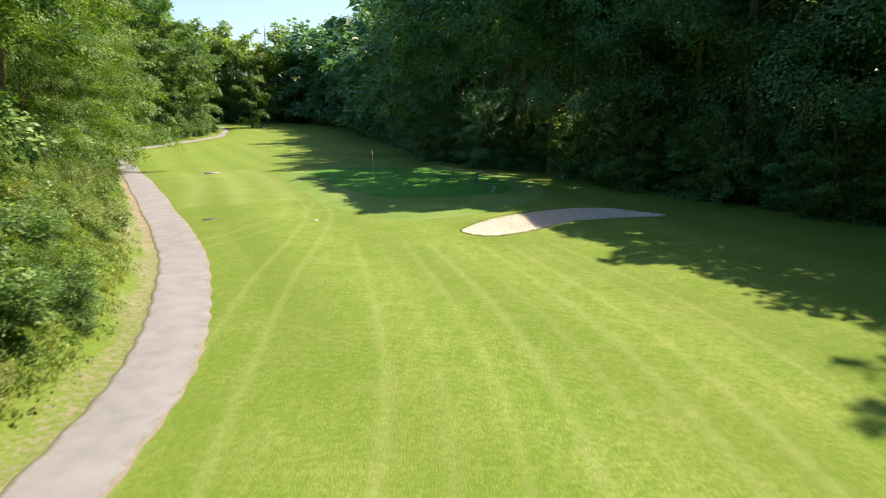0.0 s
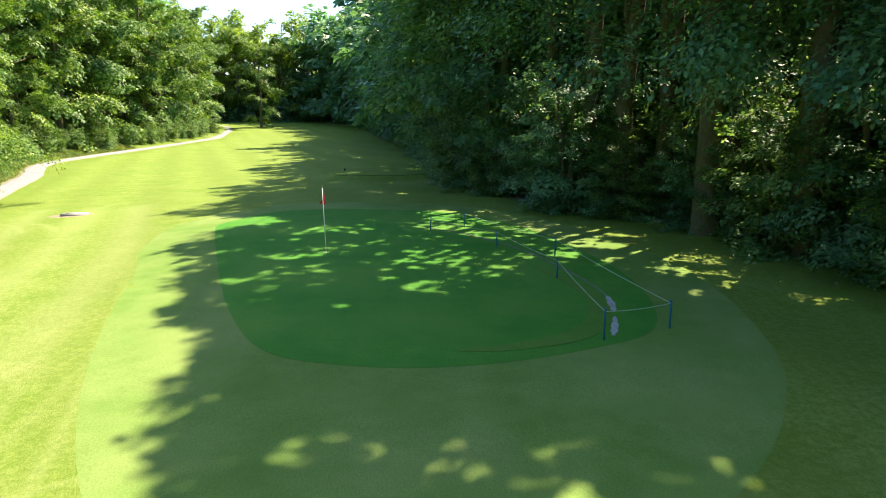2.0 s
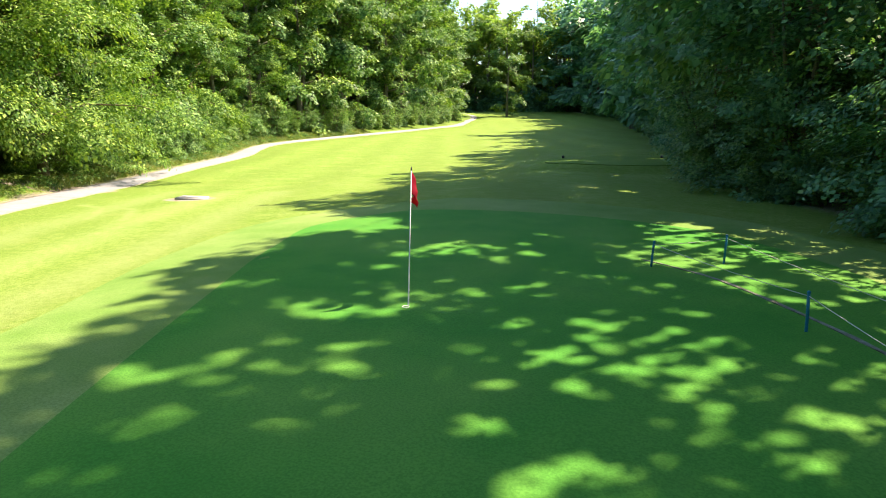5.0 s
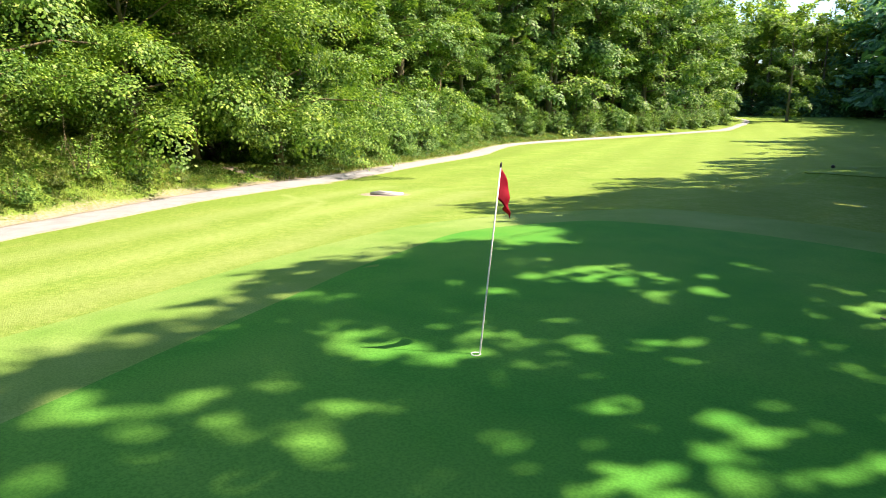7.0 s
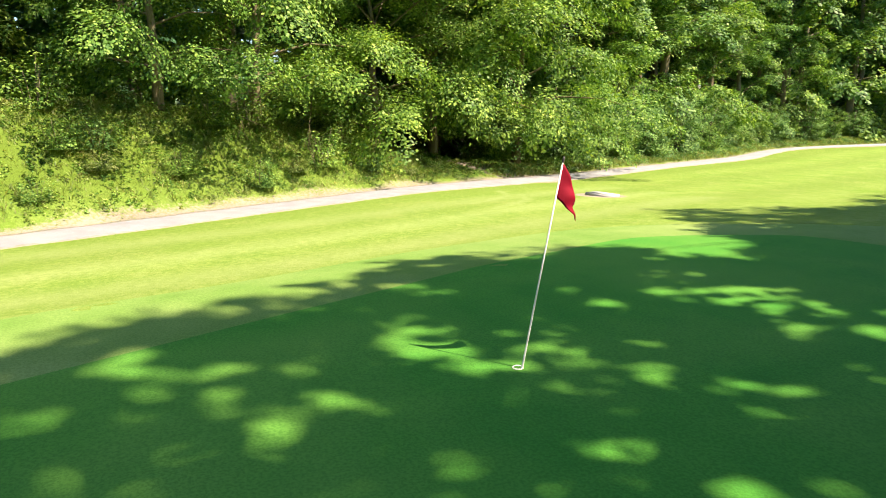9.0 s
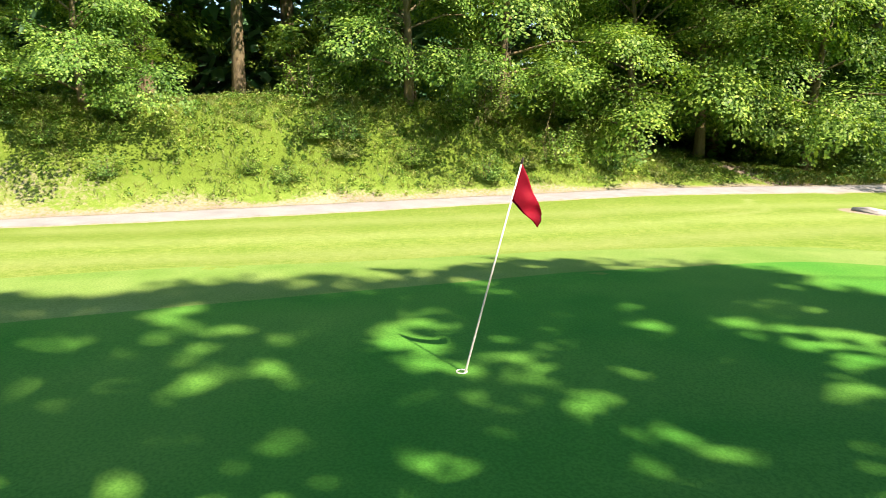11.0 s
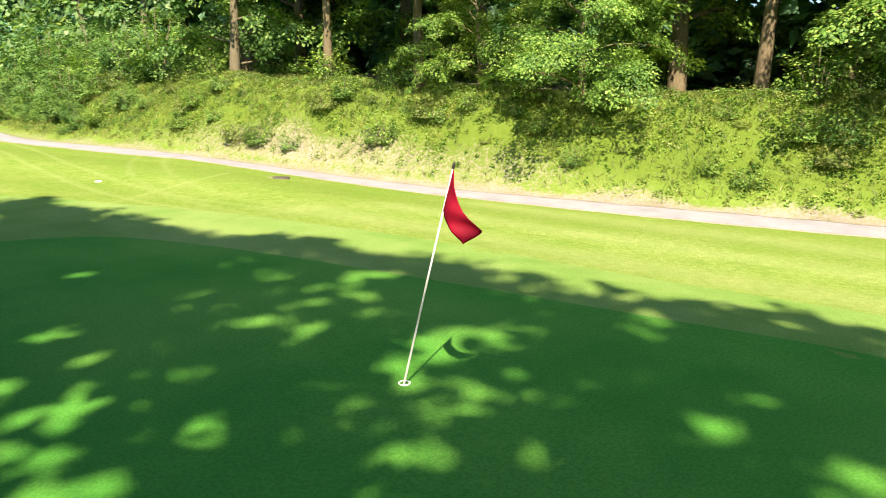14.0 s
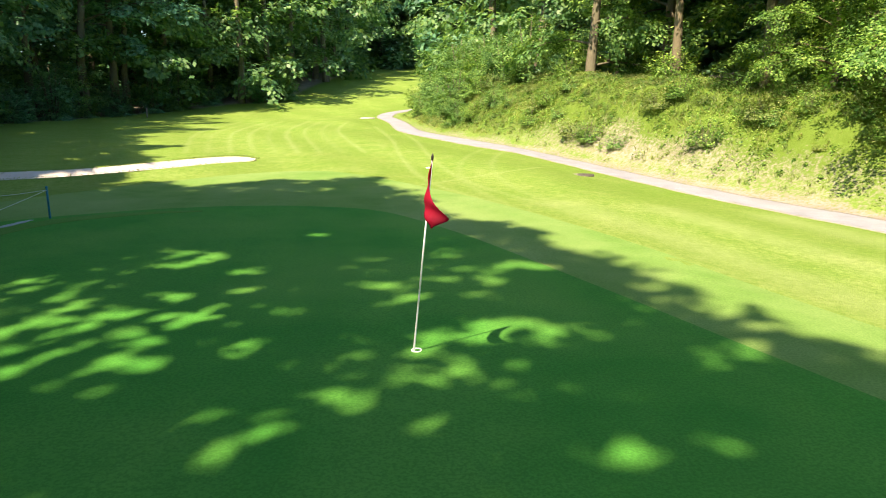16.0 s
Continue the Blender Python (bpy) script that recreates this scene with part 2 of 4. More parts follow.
def line_distance(x, y, line):
    """Distance to a polyline, positive on its left, and the index of the nearest piece."""
    x, y = np.asarray(x, float).ravel(), np.asarray(y, float).ravel()
    line = np.asarray(line, float)
    a, step = line[:-1], np.diff(line, axis=0)
    size2 = np.maximum(np.sum(step ** 2, 1), 1e-12)

    def each(px, py, ids):
        rx, ry = px[:, None] - a[ids, 0], py[:, None] - a[ids, 1]
        k = np.clip((rx * step[ids, 0] + ry * step[ids, 1]) / size2[ids], 0, 1)
        return np.hypot(rx - k * step[ids, 0], ry - k * step[ids, 1]), step[ids, 0] * ry - step[ids, 1] * rx

    dist, near = np.empty(x.shape), np.zeros(x.shape, int)
    # points go in small bundles, each against the pieces that can be nearest to it
    wide = np.where((np.abs(x) > 62) | (y > 140) | (y < -20), 30.0, 7.0)
    cell = np.floor(y / wide) * 10000 + np.floor(x / wide) + (wide > 8) * 1e8
    order = np.argsort(cell, kind="stable")
    cuts = np.flatnonzero(np.diff(cell[order])) + 1
    for bundle in np.split(order, cuts) if len(x) else ():
        px, py = x[bundle], y[bundle]
        cx, cy = px.mean(), py.mean()
        reach = np.hypot(px - cx, py - cy).max()
        rough, _ = each(np.array([cx]), np.array([cy]), np.arange(len(a)))
        ids = np.flatnonzero(rough[0] <= rough[0].min() + 2 * reach + 1e-9)
        d, side = each(px, py, ids)
        best = np.argmin(d, 1)
        row = np.arange(len(bundle))
        dist[bundle] = d[row, best] * np.where(side[row, best] < 0, -1, 1)
        near[bundle] = ids[best]
    return dist, near


def inside_distance(x, y, loop):
    """Positive inside a closed loop that runs anticlockwise."""
    d, _ = line_distance(x, y, np.vstack([loop, loop[:1]]))
    x, y = np.asarray(x, float).ravel(), np.asarray(y, float).ravel()
    inside = np.zeros(x.shape, bool)
    box = np.flatnonzero((x > loop[:, 0].min()) & (x < loop[:, 0].max()) & (y > loop[:, 1].min()) & (y < loop[:, 1].max()))
    bx_, by_ = x[box], y[box]
    odd = np.zeros(box.shape, bool)
    for (ax, ay), (bx, by) in zip(loop, np.roll(loop, -1, 0)):
        if ay != by:
            odd ^= ((ay > by_) != (by > by_)) & (bx_ < (bx - ax) * (by_ - ay) / (by - ay) + ax)
    inside[box] = odd
    return np.where(inside, np.abs(d), -np.abs(d))


PATH_LINE = spline([(-31, -27), (-14, -17.5), (-6, -12.5), (-2.7, -8.5), (-1.9, -4.5), (-2.5, 0), (-3.2, 5), (-3.7, 10.7), (-4.05, 14.2), (-4.75, 17.2), (-5.8, 20.4), (-7.5, 24.9), (-9.7, 29.6), (-12.05, 34.6), (-14.6, 39.6), (-17.05, 44.6),
                    (-19.65, 49.5), (-22.2, 54.5), (-24.8, 59.5), (-27.4, 64.5), (-32.4, 74.5), (-40, 89.5), (-49, 107), (-52, 133), (-55, 160), (-60, 187), (-72, 222), (-95, 255)], 10)
GREEN_LOOP = spline([(4.4, 44.2), (4.7, 48), (3.7, 52.2), (1.9, 56.6), (-1, 60), (-5, 60.8), (-8.4, 59.6), (-9.9, 57), (-9.2, 54.4), (-7.7, 50.7), (-6.7, 48.3), (-5.1, 44.8),
                     (-3.5, 42.3), (-1.6, 41.6), (0.4, 41.7), (2.6, 42.6)], 8, True)
FRINGE_LOOP = spline([(6.4, 43), (6.6, 48.4), (5.4, 53.2), (3.2, 58.2), (-0.4, 62.4), (-5.2, 63.4), (-9.6, 62), (-11.9, 58), (-11.2, 53), (-9.3, 48.6), (-7.2, 43), (-5.3, 39),
                      (-3.4, 36.2), (-1.4, 34.2), (0.8, 34.6), (3.2, 36.8), (5.2, 39.6)], 8, True)
BUNKER_LOOP = spline([(1.65, 31.2), (2.0, 30.1), (2.8, 29.7), (3.7, 30.2), (5.0, 31.6), (6.7, 33.6), (8.6, 34.5), (10.9, 35.1), (11.3, 35.8), (10.0, 36.9), (8.0, 37.3), (6.2, 36.6), (4.5, 35.2), (2.9, 33.4)], 8, True)
TEE_LOOP = spline([(-8.9, 76.2), (-3.6, 76.6), (-3.4, 82), (-4.2, 83.4), (-10.2, 83.8), (-11, 82.5)], 5, True)


def height(x, y):
    x, y = np.asarray(x, float), np.asarray(y, float)
    shape = x.shape
    x, y = x.ravel(), y.ravel()
    z = np.interp(y, [-400, -150, -60, -30, -12, -4, 8, 15, 22, 30, 38, 45, 57, 64, 75, 90, 180, 240, 400], [14, 10.0, 6.2, 3.2, 0.9, 0.4, 0.26, 0.24, 0.22, 0.1, -0.05, 0, 0, -0.12, -0.4, -0.85, -2.1, -1.2, 0.5])
    z = z - 0.95 * (1 - np.exp(-np.maximum(-x - 8.5, 0) / 9.5)) * smooth(15, 35, y) - 0.2 * smooth(10, 25, -x) * smooth(55, 70, y)
    d, near = line_distance(x, y, PATH_LINE)
    along = PATH_LINE[near, 1]
    crest = np.interp(along, [-40, 0, 12, 26, 50, 55, 60, 65, 75, 300], [1.5, 1.8, 2.4, 3.2, 3.2, 2.4, 1.2, 0.4, 0.7, 1.2])
    z = z + crest * smooth(0.7, 5.2, d) + 0.02 * np.maximum(d - 8, 0)
    z = z + np.where(d > 1.0, 0.16, 0.0) * np.sin(0.9 * x + 0.4 * y) * np.cos(0.7 * y - 0.5 * x) * smooth(1.2, 4, d)
    z = z + 0.05 * np.sin(0.21 * x + 1.3) * np.sin(0.17 * y) * (d < 0)
    b = inside_distance(x, y, BUNKER_LOOP)
    north = smooth(-0.6, 1.0, (y - 33.6) - 0.62 * (x - 4.5))
    z = z + 0.13 * np.exp(-((b + 0.25) / 0.7) ** 2) * (0.25 + north)
    z = z - smooth(-0.05, 1.3, b) * 0.55 - 0.12 * smooth(-0.05, 0.12, b)
    t = inside_distance(x, y, TEE_LOOP)
    z = z + 0.3 * smooth(-1.0, 0.0, t)
    return z.reshape(shape)


def at(x, y):
    return float(height(np.array([x]), np.array([y]))[0])


# ---- mesh helpers ----
def mesh_object(name, verts, faces, material, parent=None, label="", flat=False):
    me = bpy.data.meshes.new(name)
    me.from_pydata([tuple(v) for v in verts], [], [tuple(f) for f in faces])
    me.materials.append(material)
    if not flat:
        me.polygons.foreach_set("use_smooth", [True] * len(me.polygons))
    me.update()
    ob = new(name, me)
    ob.parent = parent
    if label:
        tagged(ob, label)
    return ob


def part(name, bm, material, parent=None, label="", flat=False):
    me = bpy.data.meshes.new(name)
    bm.to_mesh(me)
    bm.free()
    me.materials.append(material)
    if not flat:
        me.polygons.foreach_set("use_smooth", [True] * len(me.polygons))
    ob = new(name, me)
    ob.parent = parent
    if label:
        tagged(ob, label)
    return ob


def quads(name, corners, material, parent=None, label=""):
    """One mesh of loose quads from an array (n, 4, 3)."""
    n = len(corners)
    me = bpy.data.meshes.new(name)
    me.vertices.add(4 * n)
    me.vertices.foreach_set("co", np.ascontiguousarray(corners, np.float32).ravel())
    me.loops.add(4 * n)
    me.loops.foreach_set("vertex_index", np.arange(4 * n, dtype=np.int32))
    me.polygons.add(n)
    me.polygons.foreach_set("loop_start", np.arange(0, 4 * n, 4, dtype=np.int32))
    me.materials.append(material)
    me.update(calc_edges=True)
    ob = new(name, me)
    ob.parent = parent
    if label:
        tagged(ob, label)
    return ob


def tube(points, radii, sides=7):
    """Vertices and faces of a tapered, bent limb."""
    pts = np.array(points, float)
    verts, faces = [], []
    for i, p in enumerate(pts):
        d = pts[min(i + 1, len(pts) - 1)] - pts[max(i - 1, 0)]
        d /= np.linalg.norm(d)
        a = np.cross(d, (0.3, 0.9, 0.2) if abs(d[2]) > 0.5 else (0, 0, 1))
        a /= np.linalg.norm(a)
        b = np.cross(d, a)
        for k in range(sides):
            w = 2 * math.pi * k / sides
            verts.append(p + radii[i] * (math.cos(w) * a + math.sin(w) * b))
    for i in range(len(pts) - 1):
        for k in range(sides):
            q = i * sides
            faces.append((q + k, q + (k + 1) % sides, q + sides + (k + 1) % sides, q + sides + k))
    faces.append(tuple(range(len(verts) - sides, len(verts))))
    return verts, faces


def sheet(name, loop, res, lift, material, label, category, skirt=0.12, rim=None):
    """A thin sheet that lies on the land inside a loop, with a turned-down edge."""
    lo, hi = loop.min(0), loop.max(0)
    gx, gy = np.meshgrid(np.arange(lo[0], hi[0], res), np.arange(lo[1], hi[1], res))
    keep = inside_distance(gx, gy, loop) > 0.55 * res
    inner = np.stack([gx.ravel()[keep], gy.ravel()[keep]], 1)
    pts = [Vector(p) for p in np.vstack([loop, inner])]
    n = len(loop)
    from mathutils.geometry import delaunay_2d_cdt
    v, _, faces, _, _, _ = delaunay_2d_cdt(pts, [(i, (i + 1) % n) for i in range(n)], [], 1, 1e-5)
    xy = np.array([(p.x, p.y) for p in v])
    up = lift if rim is None else lift + (rim - lift) * (1 - smooth(0, 0.25, inside_distance(xy[:, 0], xy[:, 1], loop)))
    z = height(xy[:, 0], xy[:, 1]) + up
    verts = [(a, b, c) for (a, b), c in zip(xy, z)]
    faces = [tuple(f) for f in faces]
    base = len(verts)
    lz = height(loop[:, 0], loop[:, 1])
    top = lift if rim is None else rim
    verts += [(a, b, c + top) for (a, b), c in zip(loop, lz)] + [(a, b, c - skirt) for (a, b), c in zip(loop, lz)]
    faces += [(base + i, base + n + i, base + n + (i + 1) % n, base + (i + 1) % n) for i in range(n)]
    ob = mesh_object(name, verts, faces, material)
    return tagged(ob, label, category, kind="structure")


def strip_loop(line, widths):
    """The outline of a band along a line."""
    t = np.gradient(line, axis=0)
    t /= np.linalg.norm(t, axis=1)[:, None]
    nrm = np.stack([-t[:, 1], t[:, 0]], 1)
    w = np.asarray(widths)[:, None] / 2
    return line - nrm * w, line + nrm * w


# ---- the ground ----
def axis(*pieces):
    out = [pieces[0][0]]
    for a, b, step in pieces:
        n = max(1, round((b - a) / step))
        out += list(np.linspace(a, b, n + 1)[1:])
    return np.array(out)


def tracks():
    """The lines that wheels have left in the turf: (line, width, strength)."""
    out = []
    for k in range(9):
        s = -1.4 + 1.0 * k
        out.append((spline([(s + 1.95, 3), (s + 1.9, 9), (s + 1.65, 14), (s + 1.0, 18.5), (s * 0.97 + 0.1, 23), (s * 0.93 - 1.0, 28)], 8), 0.17 + 0.05 * (k % 2), (0.29, 0.15, 0.23)[k % 3]))
    for s in (0.0, 1.15):
        out.append((spline([(-2.9 + s, 10), (-3.7 + s, 16), (-4.5 + s, 23), (-5.0 + s, 30), (-6.0 + s, 37), (-9 + s, 45)], 8), 0.17, 0.28))
        out.append((spline([(-9.5 + s, 25), (-7.6 + s, 30), (-7.0 + s, 36), (-8.2 + s, 43), (-11.4 + s, 50)], 8), 0.2, 0.18))
        out.append((spline([(-22.6 + 1.3 * s, 60.2), (-20.6 + 1.3 * s, 59.4), (-18.6 + 1.3 * s, 57.2)], 8), 0.25, 0.45))
    out.append((spline([(-9.0, 33.3), (-7.0, 35.0), (-5.2, 36.9), (-3.6, 38.3)], 4), 0.09, 0.4))
    for s in (0.0, 2.6, 5.4):
        out.append((spline([(-7.9 - s, 41), (-9.6 - s, 46), (-11.5 - s, 51.5), (-14 - s, 57.5), (-18 - s, 66)], 8), 1.25, 0.3))
    return out


def build_ground():
    xs = axis((-900, -300, 100), (-300, -120, 20), (-120, -60, 4), (-60, -34, 0.7), (-34, -24, 0.3), (-24, -8, 0.2), (-8, 9, 0.11), (9, 14, 0.2), (14, 26, 0.6), (26, 80, 5), (80, 300, 22), (300, 900, 100))
    ys = axis((-900, -200, 100), (-200, -60, 14), (-60, -8, 2), (-8, 4, 0.6), (4, 66, 0.2), (66, 96, 0.4), (96, 136, 1.0), (136, 280, 4), (280, 420, 20), (420, 1200, 130))
    gx, gy = np.meshgrid(xs, ys)
    z = height(gx, gy).ravel()
    x, y = gx.ravel(), gy.ravel()
    d, _ = line_distance(x, y, PATH_LINE)
    for loop, drop in ((GREEN_LOOP, 0.08), (FRINGE_LOOP, 0.06), (BUNKER_LOOP, 0.25), (TEE_LOOP, 0.08)):
        z = z - drop * (inside_distance(x, y, loop) > 0.28)
    z = z - 0.09 * (np.abs(d) < 0.5)
    nx, ny = len(xs), len(ys)
    idx = np.arange(nx * ny).reshape(ny, nx)
    faces = np.stack([idx[:-1, :-1], idx[:-1, 1:], idx[1:, 1:], idx[1:, :-1]], -1).reshape(-1, 4)
    me = bpy.data.meshes.new("ground")
    me.vertices.add(len(z))
    me.vertices.foreach_set("co", np.stack([x, y, z], 1).astype(np.float32).ravel())
    me.loops.add(faces.size)
    me.loops.foreach_set("vertex_index", faces.astype(np.int32).ravel())
    me.polygons.add(len(faces))
    me.polygons.foreach_set("loop_start", np.arange(0, faces.size, 4, dtype=np.int32))
    me.polygons.foreach_set("use_smooth", np.ones(len(faces), bool))
    me.materials.append(GROUND)
    me.update(calc_edges=True)

    wob = 0.5 * np.sin(0.8 * x + 1.7 * y) + 0.5 * np.sin(1.9 * x - 0.7 * y + 2)
    dry = np.zeros(len(x))
    for line, width, strength in tracks():
        k, _ = line_distance(x, y, line)
        dry = np.maximum(dry, strength * np.exp(-(k / (0.6 * width)) ** 2))
    bands = 0.5 + 0.5 * np.sin(2 * math.pi * (0.92 * x + 0.4 * y) / 4.6)
    lush = smooth(4.5, 1.0, np.abs(d)) * 0.55 + 0.4 * bands * (d < -2) + smooth(6, 15, x) * 0.3
    soil = smooth(0.35, 0.75, d) * smooth(2.3 + 0.7 * wob, 1.0, d) * np.interp(y, [-40, 5, 22, 40, 200], [0.42, 0.4, 0.5, 0.62, 0.52])
    soil = np.maximum(soil, smooth(1.0, 1.6, d) * smooth(4.6 + 0.8 * wob, 2.0, d) * np.interp(y, [10, 20, 30, 40, 44], [0.0, 0.25, 0.55, 0.42, 0.0]))
    bank = smooth(1.5, 2.6, d)
    soil = np.maximum(soil, 0.62 * smooth(6, 10, d))
    right, _ = line_distance(x, y, WOOD_RIGHT)
    soil = np.maximum(soil, 0.75 * smooth(1.0, -2.5, right) * (y > -70))
    track, _ = line_distance(x, y, spline([(-27.6, 64.4), (-29, 64.0), (-32, 62), (-37, 58.5), (-44, 55)], 6))
    soil = np.maximum(soil, 0.95 * smooth(1.9 + 0.4 * wob, 0.7, np.abs(track)))
    soil = np.maximum(soil, 0.8 * smooth(1.5, 0.5, np.hypot((x + 19.9) / 1.15, (y - 62.9) / 0.9)))
    soil = np.maximum(soil, 0.6 * smooth(1.2, 0.3, np.hypot(x + 10.0, y - 34.6) / 0.6))
    for key, values in (("dry", dry), ("lush", lush + 1.1 * bank), ("soil", soil)):
        me.attributes.new(key, "FLOAT", "POINT").data.foreach_set("value", values.astype(np.float32))
    return tagged(new("ground", me), "sunlit mown yellow-green fairway grass with wheel tracks", "ground", kind="structure")


WOOD_RIGHT = spline([(3, -62), (8, -20), (14, -13), (20, -4), (23.5, 4), (24, 14), (22.5, 24), (20, 32), (16.6, 39), (13, 46), (10, 52.5), (6, 58), (2.8, 62), (-1.6, 72), (-5, 90), (-9, 113), (-19, 165), (-36, 226), (-60, 262)], 6)
build_ground()
sheet("fringe", FRINGE_LOOP, 0.5, 0.012, FRINGE, "pale closely mown fringe of grass round the green", "grass", rim=0.002)
sheet("putting_green", GREEN_LOOP, 0.5, 0.03, GREEN, "dense dark green putting turf dappled with shade", "golf green", skirt=0.0, rim=0.016)
sheet("bunker_sand", BUNKER_LOOP, 0.22, 0.06, SAND, "pale raked sand in a curved sunken bunker", "sand bunker", rim=0.03)
sheet("tee", TEE_LOOP, 1.0, 0.03, TEE, "low mown grass tee platform in the shade", "golf tee")
n_path = len(PATH_LINE)
left_edge, right_edge = strip_loop(PATH_LINE, np.interp(PATH_LINE[:, 1], [-40, 10, 20, 34, 45, 300], [1.5, 1.5, 1.55, 1.7, 1.9, 2.2]) + 0.07 * np.sin(np.arange(n_path) * 1.7))


def build_path():
    wide = 9
    k = np.array((0.0, 0.025, 0.1, 0.3, 0.5, 0.7, 0.9, 0.975, 1.0))
    xy = (left_edge[:, None] * (1 - k)[None, :, None] + right_edge[:, None] * k[None, :, None]).reshape(-1, 2)
    crown = np.tile(np.where((k > 0) & (k < 1), 0.012 + 0.03 * np.sin(math.pi * k), -0.12), n_path)
    z = height(xy[:, 0], xy[:, 1]) + crown * np.interp(xy[:, 1], [55, 70, 96, 130], [1, 1.5, 2, 5])
    verts, faces = np.column_stack([xy, z]), []
    for i in range(n_path - 1):
        for j in range(wide - 1):
            q = i * wide + j
            faces.append((q, q + 1, q + wide + 1, q + wide))
    path = mesh_object("path", verts, faces, PATH)
    rim = np.tile(np.abs(2 * k - 1) ** 4, n_path)
    path.data.attributes.new("rim", "FLOAT", "POINT").data.foreach_set("value", rim.astype(np.float32))
    return tagged(path, "narrow pale grey worn asphalt cart path", "path", kind="structure")


build_path()


# ---- trees and shrubs ----
def leaves(centres, nrm, along_way, size, rng):
    """Folded leaf quads at the centres, with given normals and rough directions."""
    n = len(centres)
    nrm = nrm / np.linalg.norm(nrm, axis=1)[:, None]
    b = np.cross(nrm, along_way)
    b /= np.linalg.norm(b, axis=1)[:, None] + 1e-9
    a = np.cross(b, nrm)
    s = size * rng.uniform(0.6, 1.3, (n, 1))
    w = s * rng.uniform(0.55, 0.85, (n, 1))
    fold = nrm * s * rng.uniform(-0.3, 0.05, (n, 1))
    return np.stack([centres - a * s * 0.5, centres + b * w * 0.5 + fold * 0.4, centres + a * s * 0.6 + fold, centres - b * w * 0.5 + fold * 0.4], 1)


def spray_leaves(origin, way, long, wide, droop, count, size, rng, face=0.2):
    """Leaves on flat, drooping sprays, each a fan of twigs that catches the light as one plane."""
    origin, way, long, wide = np.array(origin), np.array(way), np.array(long), np.array(wide)
    way = way / np.linalg.norm(way, axis=1)[:, None]
    side = np.cross(way, (0, 0, 1.0))
    side /= np.linalg.norm(side, axis=1)[:, None] + 1e-9
    up = np.cross(side, way)
    tilt = rng.normal(size=len(long)) * 0.4
    side, up = side + up * tilt[:, None], up - side * tilt[:, None]
    share = long * wide
    k = rng.choice(len(long), count, p=share / share.sum())
    u, v = rng.beta(1.5, 1.15, count), rng.uniform(-1, 1, count)
    # leaves gather on side twigs, with gaps between
    v = v + 0.12 * np.sin(9 * u + 5 * v + k)
    w = v * np.sin(math.pi * (0.12 + 0.8 * u))
    fall = droop * (0.6 + 0.8 * ((k * 0.618) % 1))
    p = origin[k] + way[k] * (long[k] * u)[:, None] + side[k] * (wide[k] * w)[:, None]
    p += up[k] * (-0.38 * wide[k] * w * w + 0.05 * long[k] * np.sin(7 * u + k))[:, None]
    p[:, 2] -= fall * long[k] * u * u
    p += rng.normal(size=(count, 3)) * (0.05 * long[k] + 0.25 * size)[:, None]
    nrm = up[k] + way[k] * (1.7 * fall * u + face)[:, None] + side[k] * (0.75 * w)[:, None] + rng.normal(size=(count, 3)) * 0.36
    return leaves(p, nrm, way[k] + side[k] * (0.9 * v)[:, None] + rng.normal(size=(count, 3)) * 0.4, size, rng)


def turned(way, angle):
    c, s = math.cos(angle), math.sin(angle)
    return np.array((way[0] * c - way[1] * s, way[0] * s + way[1] * c, way[2]))


